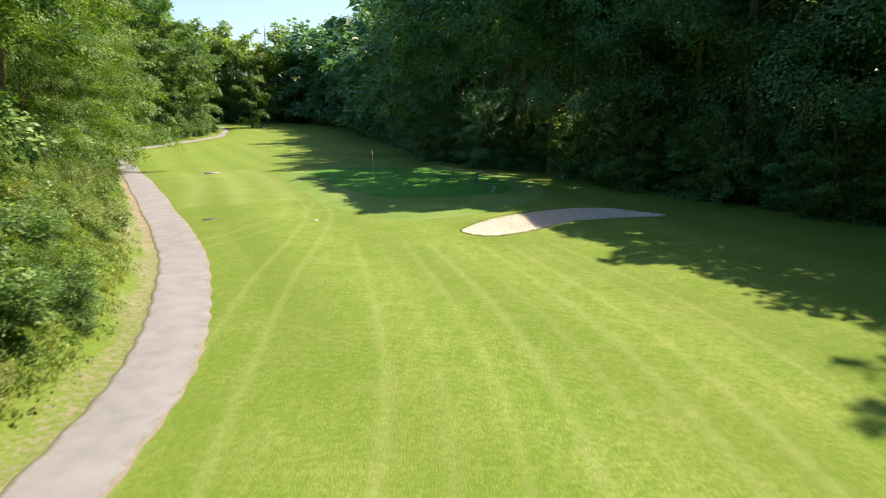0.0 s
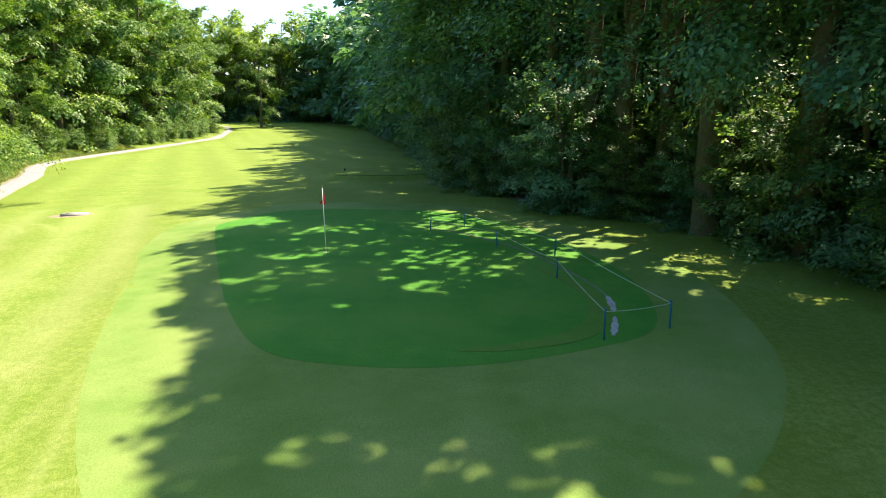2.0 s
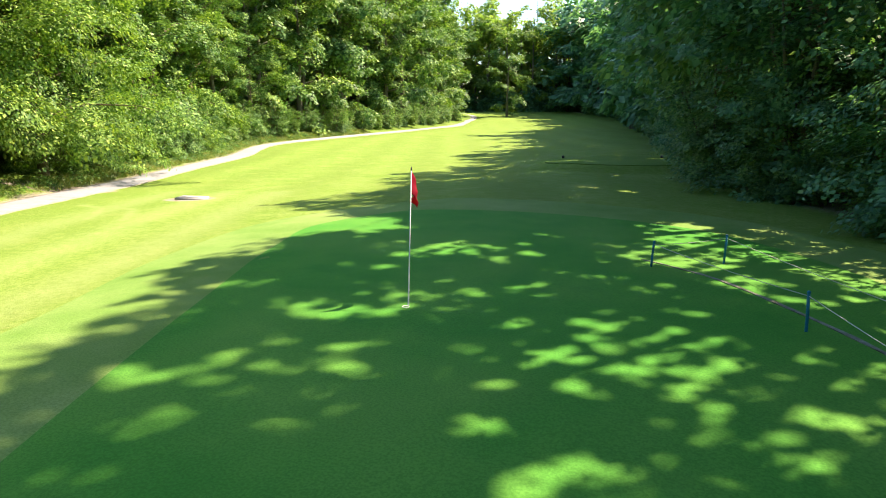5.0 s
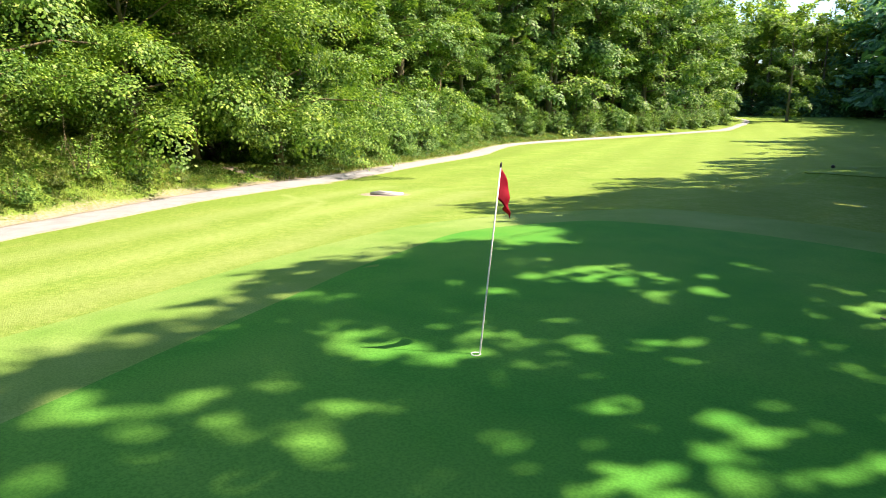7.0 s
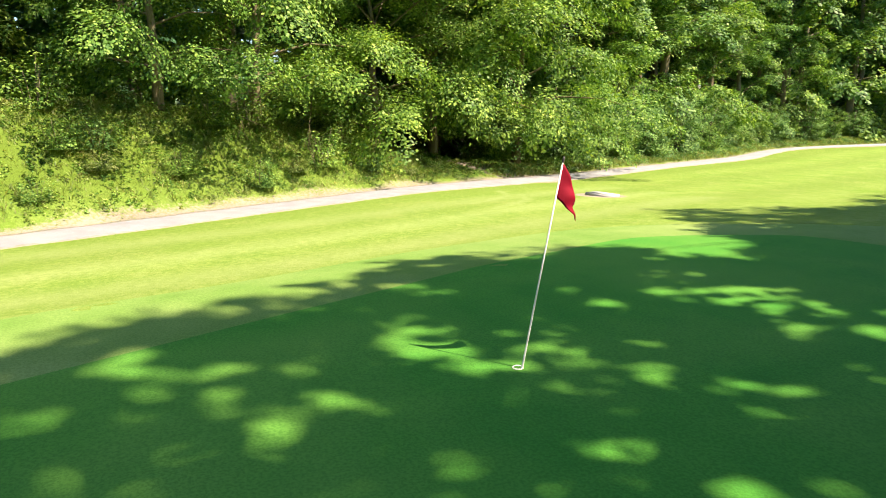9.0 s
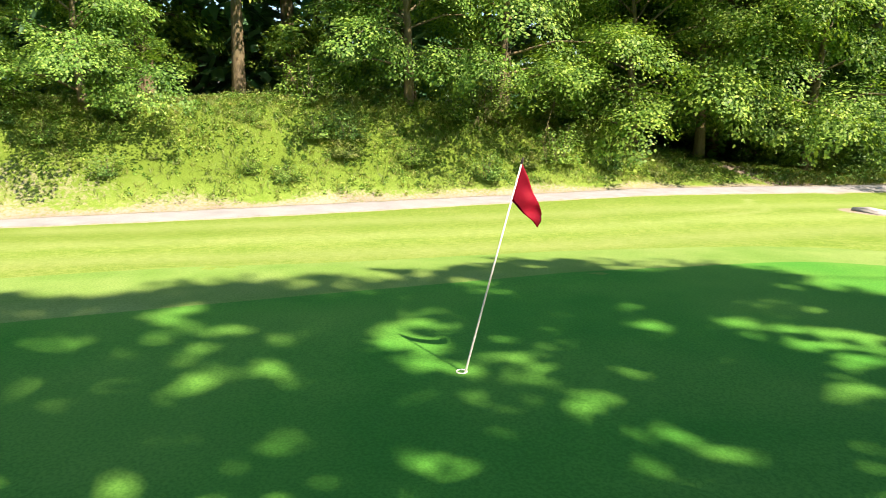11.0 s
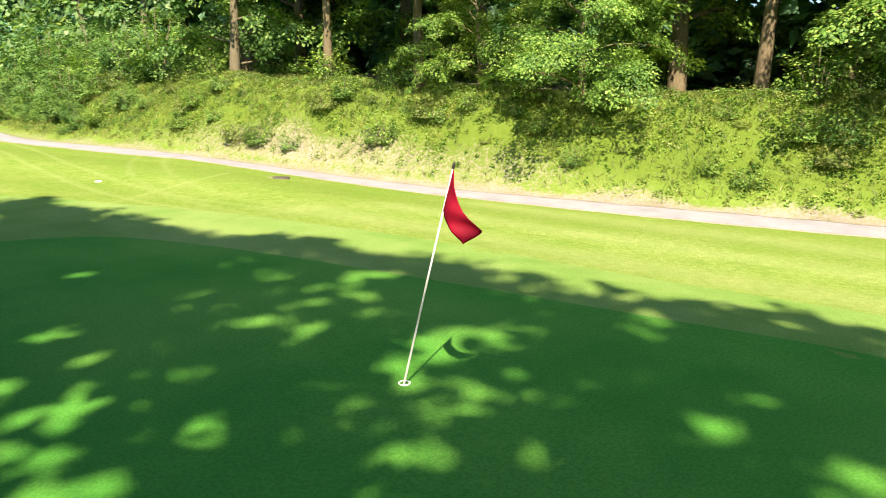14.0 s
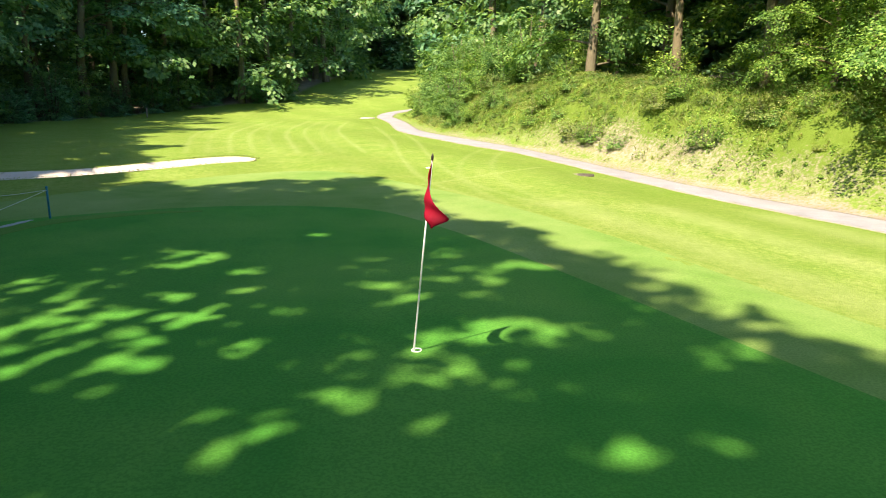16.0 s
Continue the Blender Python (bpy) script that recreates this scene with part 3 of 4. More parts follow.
def tree_shape(seed, tall, spread, foot, count, leaf, limbs, radius, lean=(0, 0), droop=0.42):
    """A broad-leaved tree: tapered bent trunk, limbs with side twigs, and layered leaf sprays on them."""
    rng = np.random.default_rng(seed)
    bend = rng.normal(size=(6, 2)) * 0.02 * tall
    steps = np.linspace(0, 0.94, 6)
    spine = np.array([(bend[i, 0] * s + lean[0] * s, bend[i, 1] * s + lean[1] * s, tall * s - 0.4 * (i == 0)) for i, s in enumerate(steps)])
    trunk = tube(spine, radius * np.array((1.35, 0.95, 0.75, 0.52, 0.3, 0.08)), 9)
    origin, ways, long, wide, arms = [], [], [], [], []

    def spray(o, d, size):
        origin.append(o)
        ways.append(d)
        long.append(size)
        wide.append(size * rng.uniform(0.34, 0.52))

    for k in range(limbs):
        s = foot + (0.9 - foot) * (k + rng.uniform(0.0, 0.7)) / limbs
        start = np.array([np.interp(s, steps, spine[:, j]) for j in range(3)])
        angle = k * 2.4 + rng.uniform(-0.4, 0.4)
        rel = (s - foot) / (1 - foot)
        reach = spread * (0.6 + 0.6 * math.sin(math.pi * min(1, 0.22 + 0.78 * rel))) * rng.uniform(0.65, 1.15) * (1.0 if rel < 0.75 else 0.75)
        way = np.array((math.cos(angle), math.sin(angle), 0.12 + 0.8 * rel + rng.normal() * 0.15))
        sag = np.array((0, 0, -0.16 * reach * (1 - rel)))
        bow = lambda f: start + way * reach * f + np.array((0, 0, 0.3 * reach * f * (1 - f))) + sag * f * f
        arms.append(tube([start, bow(0.35), bow(0.7), bow(1.0)], radius * np.array((0.34, 0.24, 0.13, 0.04)) * (1.1 - 0.6 * s), 5))
        spray(bow(0.9), way + np.array((0, 0, -0.15)), reach * 0.3 + 0.5)
        for f in (0.28, 0.45, 0.6, 0.74, 0.86):
            for sign in (-1, 1):
                d = turned(way, sign * rng.uniform(0.5, 1.15))
                d[2] += rng.normal() * 0.5
                spray(bow(f + rng.uniform(-0.06, 0.06)) + np.array((0, 0, rng.normal() * 0.04 * reach)), d, (reach * rng.uniform(0.2, 0.4) + 0.35) * (1.15 - 0.35 * f))
    for k in range(9):
        spray(spine[-1] - np.array((0, 0, rng.uniform(0, 0.12) * tall)), np.array((math.cos(k * 2.4), math.sin(k * 2.4), rng.uniform(0.2, 1.3))), spread * rng.uniform(0.3, 0.45))
    return trunk, arms, spray_leaves(origin, ways, long, wide, droop, count, leaf, rng) if count else None


def make_tree(seed, tall, spread, foot, count, leaf, material, bark, limbs=9, radius=0.28, lean=(0, 0), droop=0.42):
    tree = new("tree")
    (verts, faces), arms, crown = tree_shape(seed, tall, spread, foot, count, leaf, limbs, radius, lean, droop)
    mesh_object("trunk", verts, faces, bark, tree)
    for v, f in arms:
        mesh_object("limb", v, f, bark, tree)
    if count:
        quads("crown", crown, material, tree)
    return tree


def shrub_shape(seed, tall, wide, count, leaf, stems_n=13):
    """Arching stems that carry leafy sprays from near the ground to their tips."""
    rng = np.random.default_rng(seed)
    stems, origin, ways, long, width = [], [], [], [], []
    for k in range(stems_n):
        angle, out = k * 2.4, wide * 0.42 * math.sqrt((k + 0.4) / stems_n)
        top = np.array((math.cos(angle) * out, math.sin(angle) * out, tall * (1.0 - 0.85 * (out / wide) ** 1.5) * rng.uniform(0.6, 1.0)))
        root = np.array((top[0] * 0.25, top[1] * 0.25, -0.2))
        mid = root + (top - root) * (0.45, 0.45, 0.6)
        stems.append(tube([root, mid, top], np.array((0.014, 0.01, 0.003)) * tall, 5))
        for s in (0.12, 0.3, 0.48, 0.64, 0.8, 0.93):
            p = root + (top - root) * (s * 0.95, s * 0.95, s)
            for _ in range(2):
                w = angle + rng.normal() * 0.9
                origin.append(p + rng.normal(size=3) * np.array((0.05, 0.05, 0.03)) * wide)
                ways.append((math.cos(w), math.sin(w), rng.uniform(-0.05, 0.8) + 0.5 * (s > 0.7)))
                long.append(wide * rng.uniform(0.14, 0.3) * (1.15 - 0.4 * s))
                width.append(long[-1] * rng.uniform(0.35, 0.55))
    crown = spray_leaves(origin, ways, long, width, 0.35, count, leaf, rng, 0.75)
    crown[:, :, 2] = np.maximum(crown[:, :, 2], 0.01 * tall)
    return stems, crown


def make_shrub(seed, tall, wide, count, leaf, material):
    shrub = new("shrub")
    stems, foliage = shrub_shape(seed, tall, wide, count, leaf)
    for v, f in stems[:6]:
        mesh_object("stem", v, f, BARK, shrub)
    quads("foliage", foliage, material, shrub)
    return shrub


rng = np.random.default_rng(5)


def plant(ob, x, y, size, label, category, group, sink=0.1, tall=1.0):
    m = Matrix.Translation((x, y, at(x, y) - sink)) @ Matrix.Rotation(rng.uniform(0, 6.28), 4, "Z")
    c = copy_thing(ob, m)
    c.scale = (size, size, size * tall * float(rng.uniform(0.94, 1.06)))
    return tagged(c, label, category, group)


def along(line, step, offset, jitter, start=0.0, stop=1e9):
    """Places beside a line, every step metres, offset to its left."""
    seg = np.linalg.norm(np.diff(line, axis=0), axis=1)
    s = np.concatenate([[0], np.cumsum(seg)])
    t = max(start, 0.0)
    while t < min(s[-1], stop):
        p = np.array([np.interp(t, s, line[:, j]) for j in (0, 1)])
        q = np.array([np.interp(min(t + 0.5, s[-1]), s, line[:, j]) for j in (0, 1)])
        d = (q - p) / (np.linalg.norm(q - p) + 1e-9)
        yield p + np.array((-d[1], d[0])) * offset + rng.normal(size=2) * jitter
        t += step * rng.uniform(0.8, 1.2)


# where crowns of the shaded wood are cut for the sun, to fit the camera's view: open fairway, and gaps over the green
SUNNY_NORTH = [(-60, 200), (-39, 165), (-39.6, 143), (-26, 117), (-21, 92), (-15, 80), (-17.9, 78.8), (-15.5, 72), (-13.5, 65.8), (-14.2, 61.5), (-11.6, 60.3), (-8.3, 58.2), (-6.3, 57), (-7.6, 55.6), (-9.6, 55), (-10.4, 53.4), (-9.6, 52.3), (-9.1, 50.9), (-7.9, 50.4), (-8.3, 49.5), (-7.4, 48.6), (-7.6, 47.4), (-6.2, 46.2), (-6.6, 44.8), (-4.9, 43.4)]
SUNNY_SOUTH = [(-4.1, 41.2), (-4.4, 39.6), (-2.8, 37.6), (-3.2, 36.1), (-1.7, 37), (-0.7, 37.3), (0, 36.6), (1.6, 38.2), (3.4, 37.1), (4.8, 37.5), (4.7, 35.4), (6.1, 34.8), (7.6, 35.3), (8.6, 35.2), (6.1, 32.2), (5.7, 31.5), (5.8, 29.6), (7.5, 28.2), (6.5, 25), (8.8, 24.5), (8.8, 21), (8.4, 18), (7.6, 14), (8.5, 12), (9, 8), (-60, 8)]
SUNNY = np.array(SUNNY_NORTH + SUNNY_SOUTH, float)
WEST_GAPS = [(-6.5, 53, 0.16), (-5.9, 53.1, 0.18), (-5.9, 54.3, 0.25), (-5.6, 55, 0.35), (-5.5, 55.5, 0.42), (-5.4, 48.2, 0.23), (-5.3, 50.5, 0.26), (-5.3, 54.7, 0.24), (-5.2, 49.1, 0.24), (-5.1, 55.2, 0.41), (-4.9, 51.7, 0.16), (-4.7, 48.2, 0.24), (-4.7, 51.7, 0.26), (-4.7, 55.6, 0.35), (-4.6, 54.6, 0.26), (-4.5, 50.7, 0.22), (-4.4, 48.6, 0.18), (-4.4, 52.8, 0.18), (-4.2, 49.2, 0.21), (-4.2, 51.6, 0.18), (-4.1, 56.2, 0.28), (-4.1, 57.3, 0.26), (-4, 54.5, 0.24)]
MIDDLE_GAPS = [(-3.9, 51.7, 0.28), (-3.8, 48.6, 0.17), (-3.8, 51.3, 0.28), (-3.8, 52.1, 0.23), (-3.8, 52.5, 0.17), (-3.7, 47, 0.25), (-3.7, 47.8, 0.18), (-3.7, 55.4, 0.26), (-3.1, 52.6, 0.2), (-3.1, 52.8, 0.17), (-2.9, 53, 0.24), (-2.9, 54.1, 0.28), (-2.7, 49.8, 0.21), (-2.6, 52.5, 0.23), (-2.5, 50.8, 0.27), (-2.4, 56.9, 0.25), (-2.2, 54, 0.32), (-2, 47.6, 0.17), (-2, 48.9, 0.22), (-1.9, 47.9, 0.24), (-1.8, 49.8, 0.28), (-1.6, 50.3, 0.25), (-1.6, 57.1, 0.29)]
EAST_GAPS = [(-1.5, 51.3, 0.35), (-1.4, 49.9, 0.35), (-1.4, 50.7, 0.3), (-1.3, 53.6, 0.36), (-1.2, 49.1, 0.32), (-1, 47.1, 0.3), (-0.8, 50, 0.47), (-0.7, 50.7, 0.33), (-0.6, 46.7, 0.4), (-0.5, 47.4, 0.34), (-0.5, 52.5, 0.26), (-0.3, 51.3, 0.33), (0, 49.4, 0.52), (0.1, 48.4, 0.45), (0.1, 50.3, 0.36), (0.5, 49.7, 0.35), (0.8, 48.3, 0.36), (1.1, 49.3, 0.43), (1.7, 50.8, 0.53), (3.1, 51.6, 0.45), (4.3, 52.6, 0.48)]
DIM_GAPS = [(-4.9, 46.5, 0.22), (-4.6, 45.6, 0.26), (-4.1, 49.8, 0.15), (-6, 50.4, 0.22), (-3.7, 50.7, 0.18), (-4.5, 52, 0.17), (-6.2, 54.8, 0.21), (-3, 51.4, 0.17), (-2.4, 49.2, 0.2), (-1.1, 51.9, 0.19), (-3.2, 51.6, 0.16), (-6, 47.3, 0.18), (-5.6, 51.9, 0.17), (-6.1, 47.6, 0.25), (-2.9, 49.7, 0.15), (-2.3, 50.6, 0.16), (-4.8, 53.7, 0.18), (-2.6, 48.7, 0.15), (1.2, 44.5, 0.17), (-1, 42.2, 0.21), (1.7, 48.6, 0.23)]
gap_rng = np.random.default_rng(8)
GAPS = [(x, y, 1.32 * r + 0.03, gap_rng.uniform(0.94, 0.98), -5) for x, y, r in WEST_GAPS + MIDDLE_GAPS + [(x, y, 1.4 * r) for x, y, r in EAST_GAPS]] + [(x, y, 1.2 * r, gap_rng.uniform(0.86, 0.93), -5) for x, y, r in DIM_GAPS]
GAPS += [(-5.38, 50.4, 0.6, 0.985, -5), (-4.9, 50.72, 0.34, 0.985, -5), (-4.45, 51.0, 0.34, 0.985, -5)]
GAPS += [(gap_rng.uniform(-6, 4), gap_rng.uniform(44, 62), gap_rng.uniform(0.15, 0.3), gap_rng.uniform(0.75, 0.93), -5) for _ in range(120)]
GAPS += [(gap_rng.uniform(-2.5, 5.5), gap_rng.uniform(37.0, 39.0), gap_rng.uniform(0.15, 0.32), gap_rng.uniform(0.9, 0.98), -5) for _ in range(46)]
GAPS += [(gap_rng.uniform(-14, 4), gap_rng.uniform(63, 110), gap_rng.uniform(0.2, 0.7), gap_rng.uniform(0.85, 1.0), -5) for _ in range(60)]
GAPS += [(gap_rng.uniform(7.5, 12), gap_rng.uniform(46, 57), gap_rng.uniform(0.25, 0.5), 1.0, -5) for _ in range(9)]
# gaps cut above a set height, added to light the lower sprays only
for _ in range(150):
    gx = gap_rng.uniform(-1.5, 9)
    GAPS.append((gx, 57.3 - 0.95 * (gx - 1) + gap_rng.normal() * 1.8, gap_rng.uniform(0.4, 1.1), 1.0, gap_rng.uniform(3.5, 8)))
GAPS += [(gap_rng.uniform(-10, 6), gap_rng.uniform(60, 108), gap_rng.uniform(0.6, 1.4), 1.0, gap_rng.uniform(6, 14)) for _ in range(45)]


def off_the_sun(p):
    """Which of these leaf places to keep; those in a beam towards SUNNY or GAPS are cut."""
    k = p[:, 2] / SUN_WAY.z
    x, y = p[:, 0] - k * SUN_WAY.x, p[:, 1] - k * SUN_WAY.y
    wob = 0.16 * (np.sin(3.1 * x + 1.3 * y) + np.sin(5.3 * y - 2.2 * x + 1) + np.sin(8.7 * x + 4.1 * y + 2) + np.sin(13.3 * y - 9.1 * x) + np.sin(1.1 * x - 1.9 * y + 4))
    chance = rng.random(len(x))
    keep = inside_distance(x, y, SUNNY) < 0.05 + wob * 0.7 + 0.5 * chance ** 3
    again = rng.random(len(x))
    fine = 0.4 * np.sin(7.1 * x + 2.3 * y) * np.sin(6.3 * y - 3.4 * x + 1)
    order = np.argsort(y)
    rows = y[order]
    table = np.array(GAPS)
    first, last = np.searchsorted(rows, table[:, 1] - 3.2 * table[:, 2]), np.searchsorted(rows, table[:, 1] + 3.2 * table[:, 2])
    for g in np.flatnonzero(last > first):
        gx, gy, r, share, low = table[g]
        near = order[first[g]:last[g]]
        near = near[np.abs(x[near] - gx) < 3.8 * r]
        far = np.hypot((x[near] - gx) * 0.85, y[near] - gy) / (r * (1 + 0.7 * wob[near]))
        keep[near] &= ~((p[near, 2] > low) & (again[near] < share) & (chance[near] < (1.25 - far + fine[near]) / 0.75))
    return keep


def plant_shade(kind, x, y, size):
    """A tree of the shaded wood, its own crown, limbs and trunk cut to clear the sun beams."""
    tree = plant(SHADE[kind], x, y, size, DEEP_LABEL, "tree", "trees of the shaded wood")
    m = np.array(tree.matrix_basis)
    put = lambda v: v @ m[:3, :3].T + m[:3, 3]
    for limb in [o for o in tree.children if o.name.startswith("limb")]:
        v = np.array([v.co for v in limb.data.vertices])
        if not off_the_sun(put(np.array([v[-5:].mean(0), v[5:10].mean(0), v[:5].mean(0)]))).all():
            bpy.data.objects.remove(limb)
    trunk = next(o for o in tree.children if o.name.startswith("trunk"))
    rings = np.array([v.co for v in trunk.data.vertices]).reshape(-1, 9, 3)
    spine = put(rings.mean(1))
    k = spine[:, 2] / SUN_WAY.z
    lit = inside_distance(spine[:, 0] - k * SUN_WAY.x, spine[:, 1] - k * SUN_WAY.y, SUNNY) > -0.6
    lit[:2] = False
    if lit.any():
        first = int(np.argmax(lit))
        trunk.data = trunk.data.copy()
        middle = Vector(rings[first - 1].mean(0))
        for v in list(trunk.data.vertices)[first * 9:]:
            v.co = middle + Vector((0, 0, 0.4))
    crown = SHADE_CROWNS[kind]
    if y > 96:
        crown = crown[::2] * 1.0
        crown += (crown - crown.mean(1, keepdims=True)) * 0.3
    if 24 < y < 68:
        low = crown[:, :, 2].mean(1) < 10.5
        many = np.concatenate([crown[low]] * 3)
        middle = many.mean(1, keepdims=True)
        spread = middle + rng.normal(size=(len(many), 1, 3)) * 0.3
        crown = np.concatenate([crown[~low], (many - middle) * 0.52 + spread])
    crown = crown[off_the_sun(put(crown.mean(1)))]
    quads("crown", crown, LEAF_MIXED if kind == 2 else LEAF_DEEP, tree)
    return tree


def mass(name, shapes, spots, material, label, category, sunward=False):
    """One joined stand of distant trees or undergrowth, too many to tell apart."""
    pieces = []
    spots = np.array(spots, float)
    base = height(spots[:, 0], spots[:, 1])
    for (x, y), z in zip(spots, base):
        crown = shapes[int(rng.integers(len(shapes)))]
        w, k = rng.uniform(0, 6.28), rng.uniform(0.85, 1.15) * (1.3 if y > 150 else 1.0)
        turn = np.array(((math.cos(w), -math.sin(w), 0), (math.sin(w), math.cos(w), 0), (0, 0, rng.uniform(0.9, 1.12)))) * k
        stand = crown @ turn.T + np.array((x, y, z - 0.2))
        # leaves are cut here too where they would shade the sunny patches
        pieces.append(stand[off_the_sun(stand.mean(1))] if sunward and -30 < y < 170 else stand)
    return tagged(quads(name, np.concatenate(pieces), material), label, category, kind="stuff")


def poles(shape):
    """The faces of a trunk as loose quads, to join with others."""
    v, f = shape
    v = np.array(v)
    return np.array([v[list(q)] for q in f if len(q) == 4])


NEAR = [make_tree(11, 17, 4.2, 0.06, 26000, 0.19, LEAF_SUNNY, BARK_PALE, 17, 0.27),
        make_tree(12, 20, 4.6, 0.07, 28000, 0.2, LEAF_SUNNY, BARK_PALE, 18, 0.30),
        make_tree(13, 16, 4.2, 0.06, 26000, 0.18, LEAF_BUSH, BARK, 17, 0.24, (1.2, 0.6)),
        make_tree(14, 20, 4.6, 0.27, 24000, 0.17, LEAF_SUNNY, BARK_PALE, 15, 0.22),
        make_tree(15, 8.5, 4.5, 0.11, 46000, 0.115, LEAF_SUNNY, BARK_PALE, 18, 0.17, (0.4, 0.2), 0.55)]
SHADE_FORMS = [(21, 22.5, 5.0, 0.20, 18, 0.3), (22, 24, 5.2, 0.22, 18, 0.33), (23, 21, 4.8, 0.18, 17, 0.27)]
SHADE = [make_tree(seed, tall, wide, foot, 0, 0.3, LEAF_DEEP, BARK, limbs, r) for seed, tall, wide, foot, limbs, r in SHADE_FORMS]
SHADE_CROWNS = [tree_shape(seed, tall, wide, foot, 9500, 0.34, limbs, r)[2] for seed, tall, wide, foot, limbs, r in SHADE_FORMS]
FAR = [make_tree(31, 20, 4.8, 0.06, 9000, 0.36, LEAF_SUNNY, BARK, 14, 0.3), make_tree(32, 23, 5.2, 0.06, 9000, 0.38, LEAF_BUSH, BARK, 14, 0.33)]
BUSH = [make_shrub(41, 3.6, 4.0, 8000, 0.12, LEAF_BUSH), make_shrub(42, 2.8, 3.6, 7000, 0.11, LEAF_SUNNY), make_shrub(43, 4.8, 4.6, 10000, 0.13, LEAF_BUSH)]
BUSHDEEP = [make_shrub(44, 5.0, 5.0, 7500, 0.17, LEAF_MIXED), make_shrub(45, 6.6, 5.6, 8000, 0.19, LEAF_DEEP), make_shrub(51, 4.2, 4.6, 6500, 0.16, LEAF_DEEP)]
HAZEL = [make_shrub(52, 6.2, 5.4, 20000, 0.115, LEAF_MIXED), make_shrub(53, 7.6, 5.8, 22000, 0.12, LEAF_DEEP), make_shrub(54, 5.2, 5.0, 17000, 0.11, LEAF_MIXED)]
BRAMBLE = [make_shrub(47, 0.9, 1.8, 1600, 0.075, LEAF_BUSH), make_shrub(48, 0.7, 1.7, 1600, 0.07, GRASS_TALL), make_shrub(49, 1.3, 2.0, 2000, 0.08, LEAF_SUNNY)]
PALE = make_shrub(50, 9.0, 5.0, 3500, 0.32, LEAF_PALE)
far_trees = [tree_shape(33, 21, 5.6, 0.14, 950, 1.15, 11, 0.3), tree_shape(34, 24, 6.0, 0.14, 900, 1.25, 11, 0.33)]
FAR_CROWNS, FAR_TRUNKS = [t[2] for t in far_trees], [poles(t[0]) for t in far_trees]
UNDER = [shrub_shape(35, 5.0, 5.5, 480, 0.65)[1], shrub_shape(36, 7.0, 6.0, 540, 0.7)[1]]

SUNNY_LABEL = "tall broad-leaved tree with bright sunlit green foliage"
DEEP_LABEL = "tall dark green broad-leaved tree backlit in shade"
BANK_LABEL = "broad-leaved tree with pale trunk on the grassy bank"

# the bank beside the path: trunks that stand free, and those behind them
for x, y, kind, size in ((-25.6, 41.5, 3, 1.0), (-15.6, 27.1, 3, 0.8), (-17.2, 32.0, 3, 0.85), (-24.4, 48.3, 4, 0.95), (-26.2, 51.7, 4, 1.05), (-29.6, 57.6, 4, 1.15), (-31.5, 61.0, 4, 1.3), (-33, 66.5, 4, 1.3), (-38, 58, 0, 1.0), (-36, 63, 1, 0.9), (-13.0, 22.5, 2, 0.9), (-19.4, 38.8, 4, 0.75), (-18.2, 34.6, 4, 0.6)):
    plant(NEAR[kind], x, y, size, BANK_LABEL, "tree", "trees on the bank")
for k, (x, y) in enumerate(along(PATH_LINE, 6.4, 12.5, 0.9, 56, 105)):
    plant(NEAR[(k + 1) % 3], x, y, rng.uniform(0.95, 1.2), BANK_LABEL, "tree", "trees on the bank")

plant(BUSH[1], -19.4, 39.8, 0.4, "small bright green sapling on the crest of the bank", "sapling", "")

# left wood, along the path
for k, (x, y) in enumerate(along(PATH_LINE, 4.0, 7.5, 0.9, 117, 168)):
    plant(NEAR[k % 3], x, y, rng.uniform(0.9, 1.4), SUNNY_LABEL, "tree", "trees beside the path")
for k, (x, y) in enumerate(along(PATH_LINE, 4.8, 8.5, 1.0, 168, 300)):
    plant(FAR[k % 2], x, y, rng.uniform(1.0, 1.35), SUNNY_LABEL, "tree", "trees beside the path")
for k, (x, y) in enumerate(along(PATH_LINE, 5.0, 13.5, 1.2, 106, 300)):
    plant(FAR[k % 2], x, y, rng.uniform(1.1, 1.4), SUNNY_LABEL, "tree", "trees beside the path")
for k, (x, y) in enumerate(along(PATH_LINE, 2.7, 3.9, 0.5, 115.5, 250)):
    plant(BUSH[k % 3], x, y, rng.uniform(0.75, 1.15), "leafy green shrub at the edge of the wood", "shrub", "shrubs beside the path")
for k, (x, y) in enumerate(along(PATH_LINE, 3.4, 5.6, 0.6, 117, 130)):
    plant(BUSH[2], x, y, rng.uniform(0.9, 1.2), "leafy green shrub at the edge of the wood", "shrub", "shrubs beside the path")
for k, (x, y) in enumerate(along(PATH_LINE, 2.6, 3.6, 0.5, 36, 57)):
    plant(BUSH[k % 3], x, y, rng.uniform(0.5, 0.8), "leafy green shrub on the bank beside the path", "shrub", "shrubs on the bank")
for k, (x, y) in enumerate(along(PATH_LINE, 2.8, 6.2, 0.7, 34, 62)):
    plant(BUSH[(k + 1) % 3], x, y, rng.uniform(0.8, 1.15), "leafy green shrub on the bank beside the path", "shrub", "shrubs on the bank")
for k, (x, y) in enumerate(along(PATH_LINE, 1.5, 2.5, 0.3, 44, 64)):
    plant(BUSH[(k + 1) % 3], x, y, rng.uniform(0.26, 0.45), "low leafy shrub beside the path", "shrub", "shrubs on the bank")
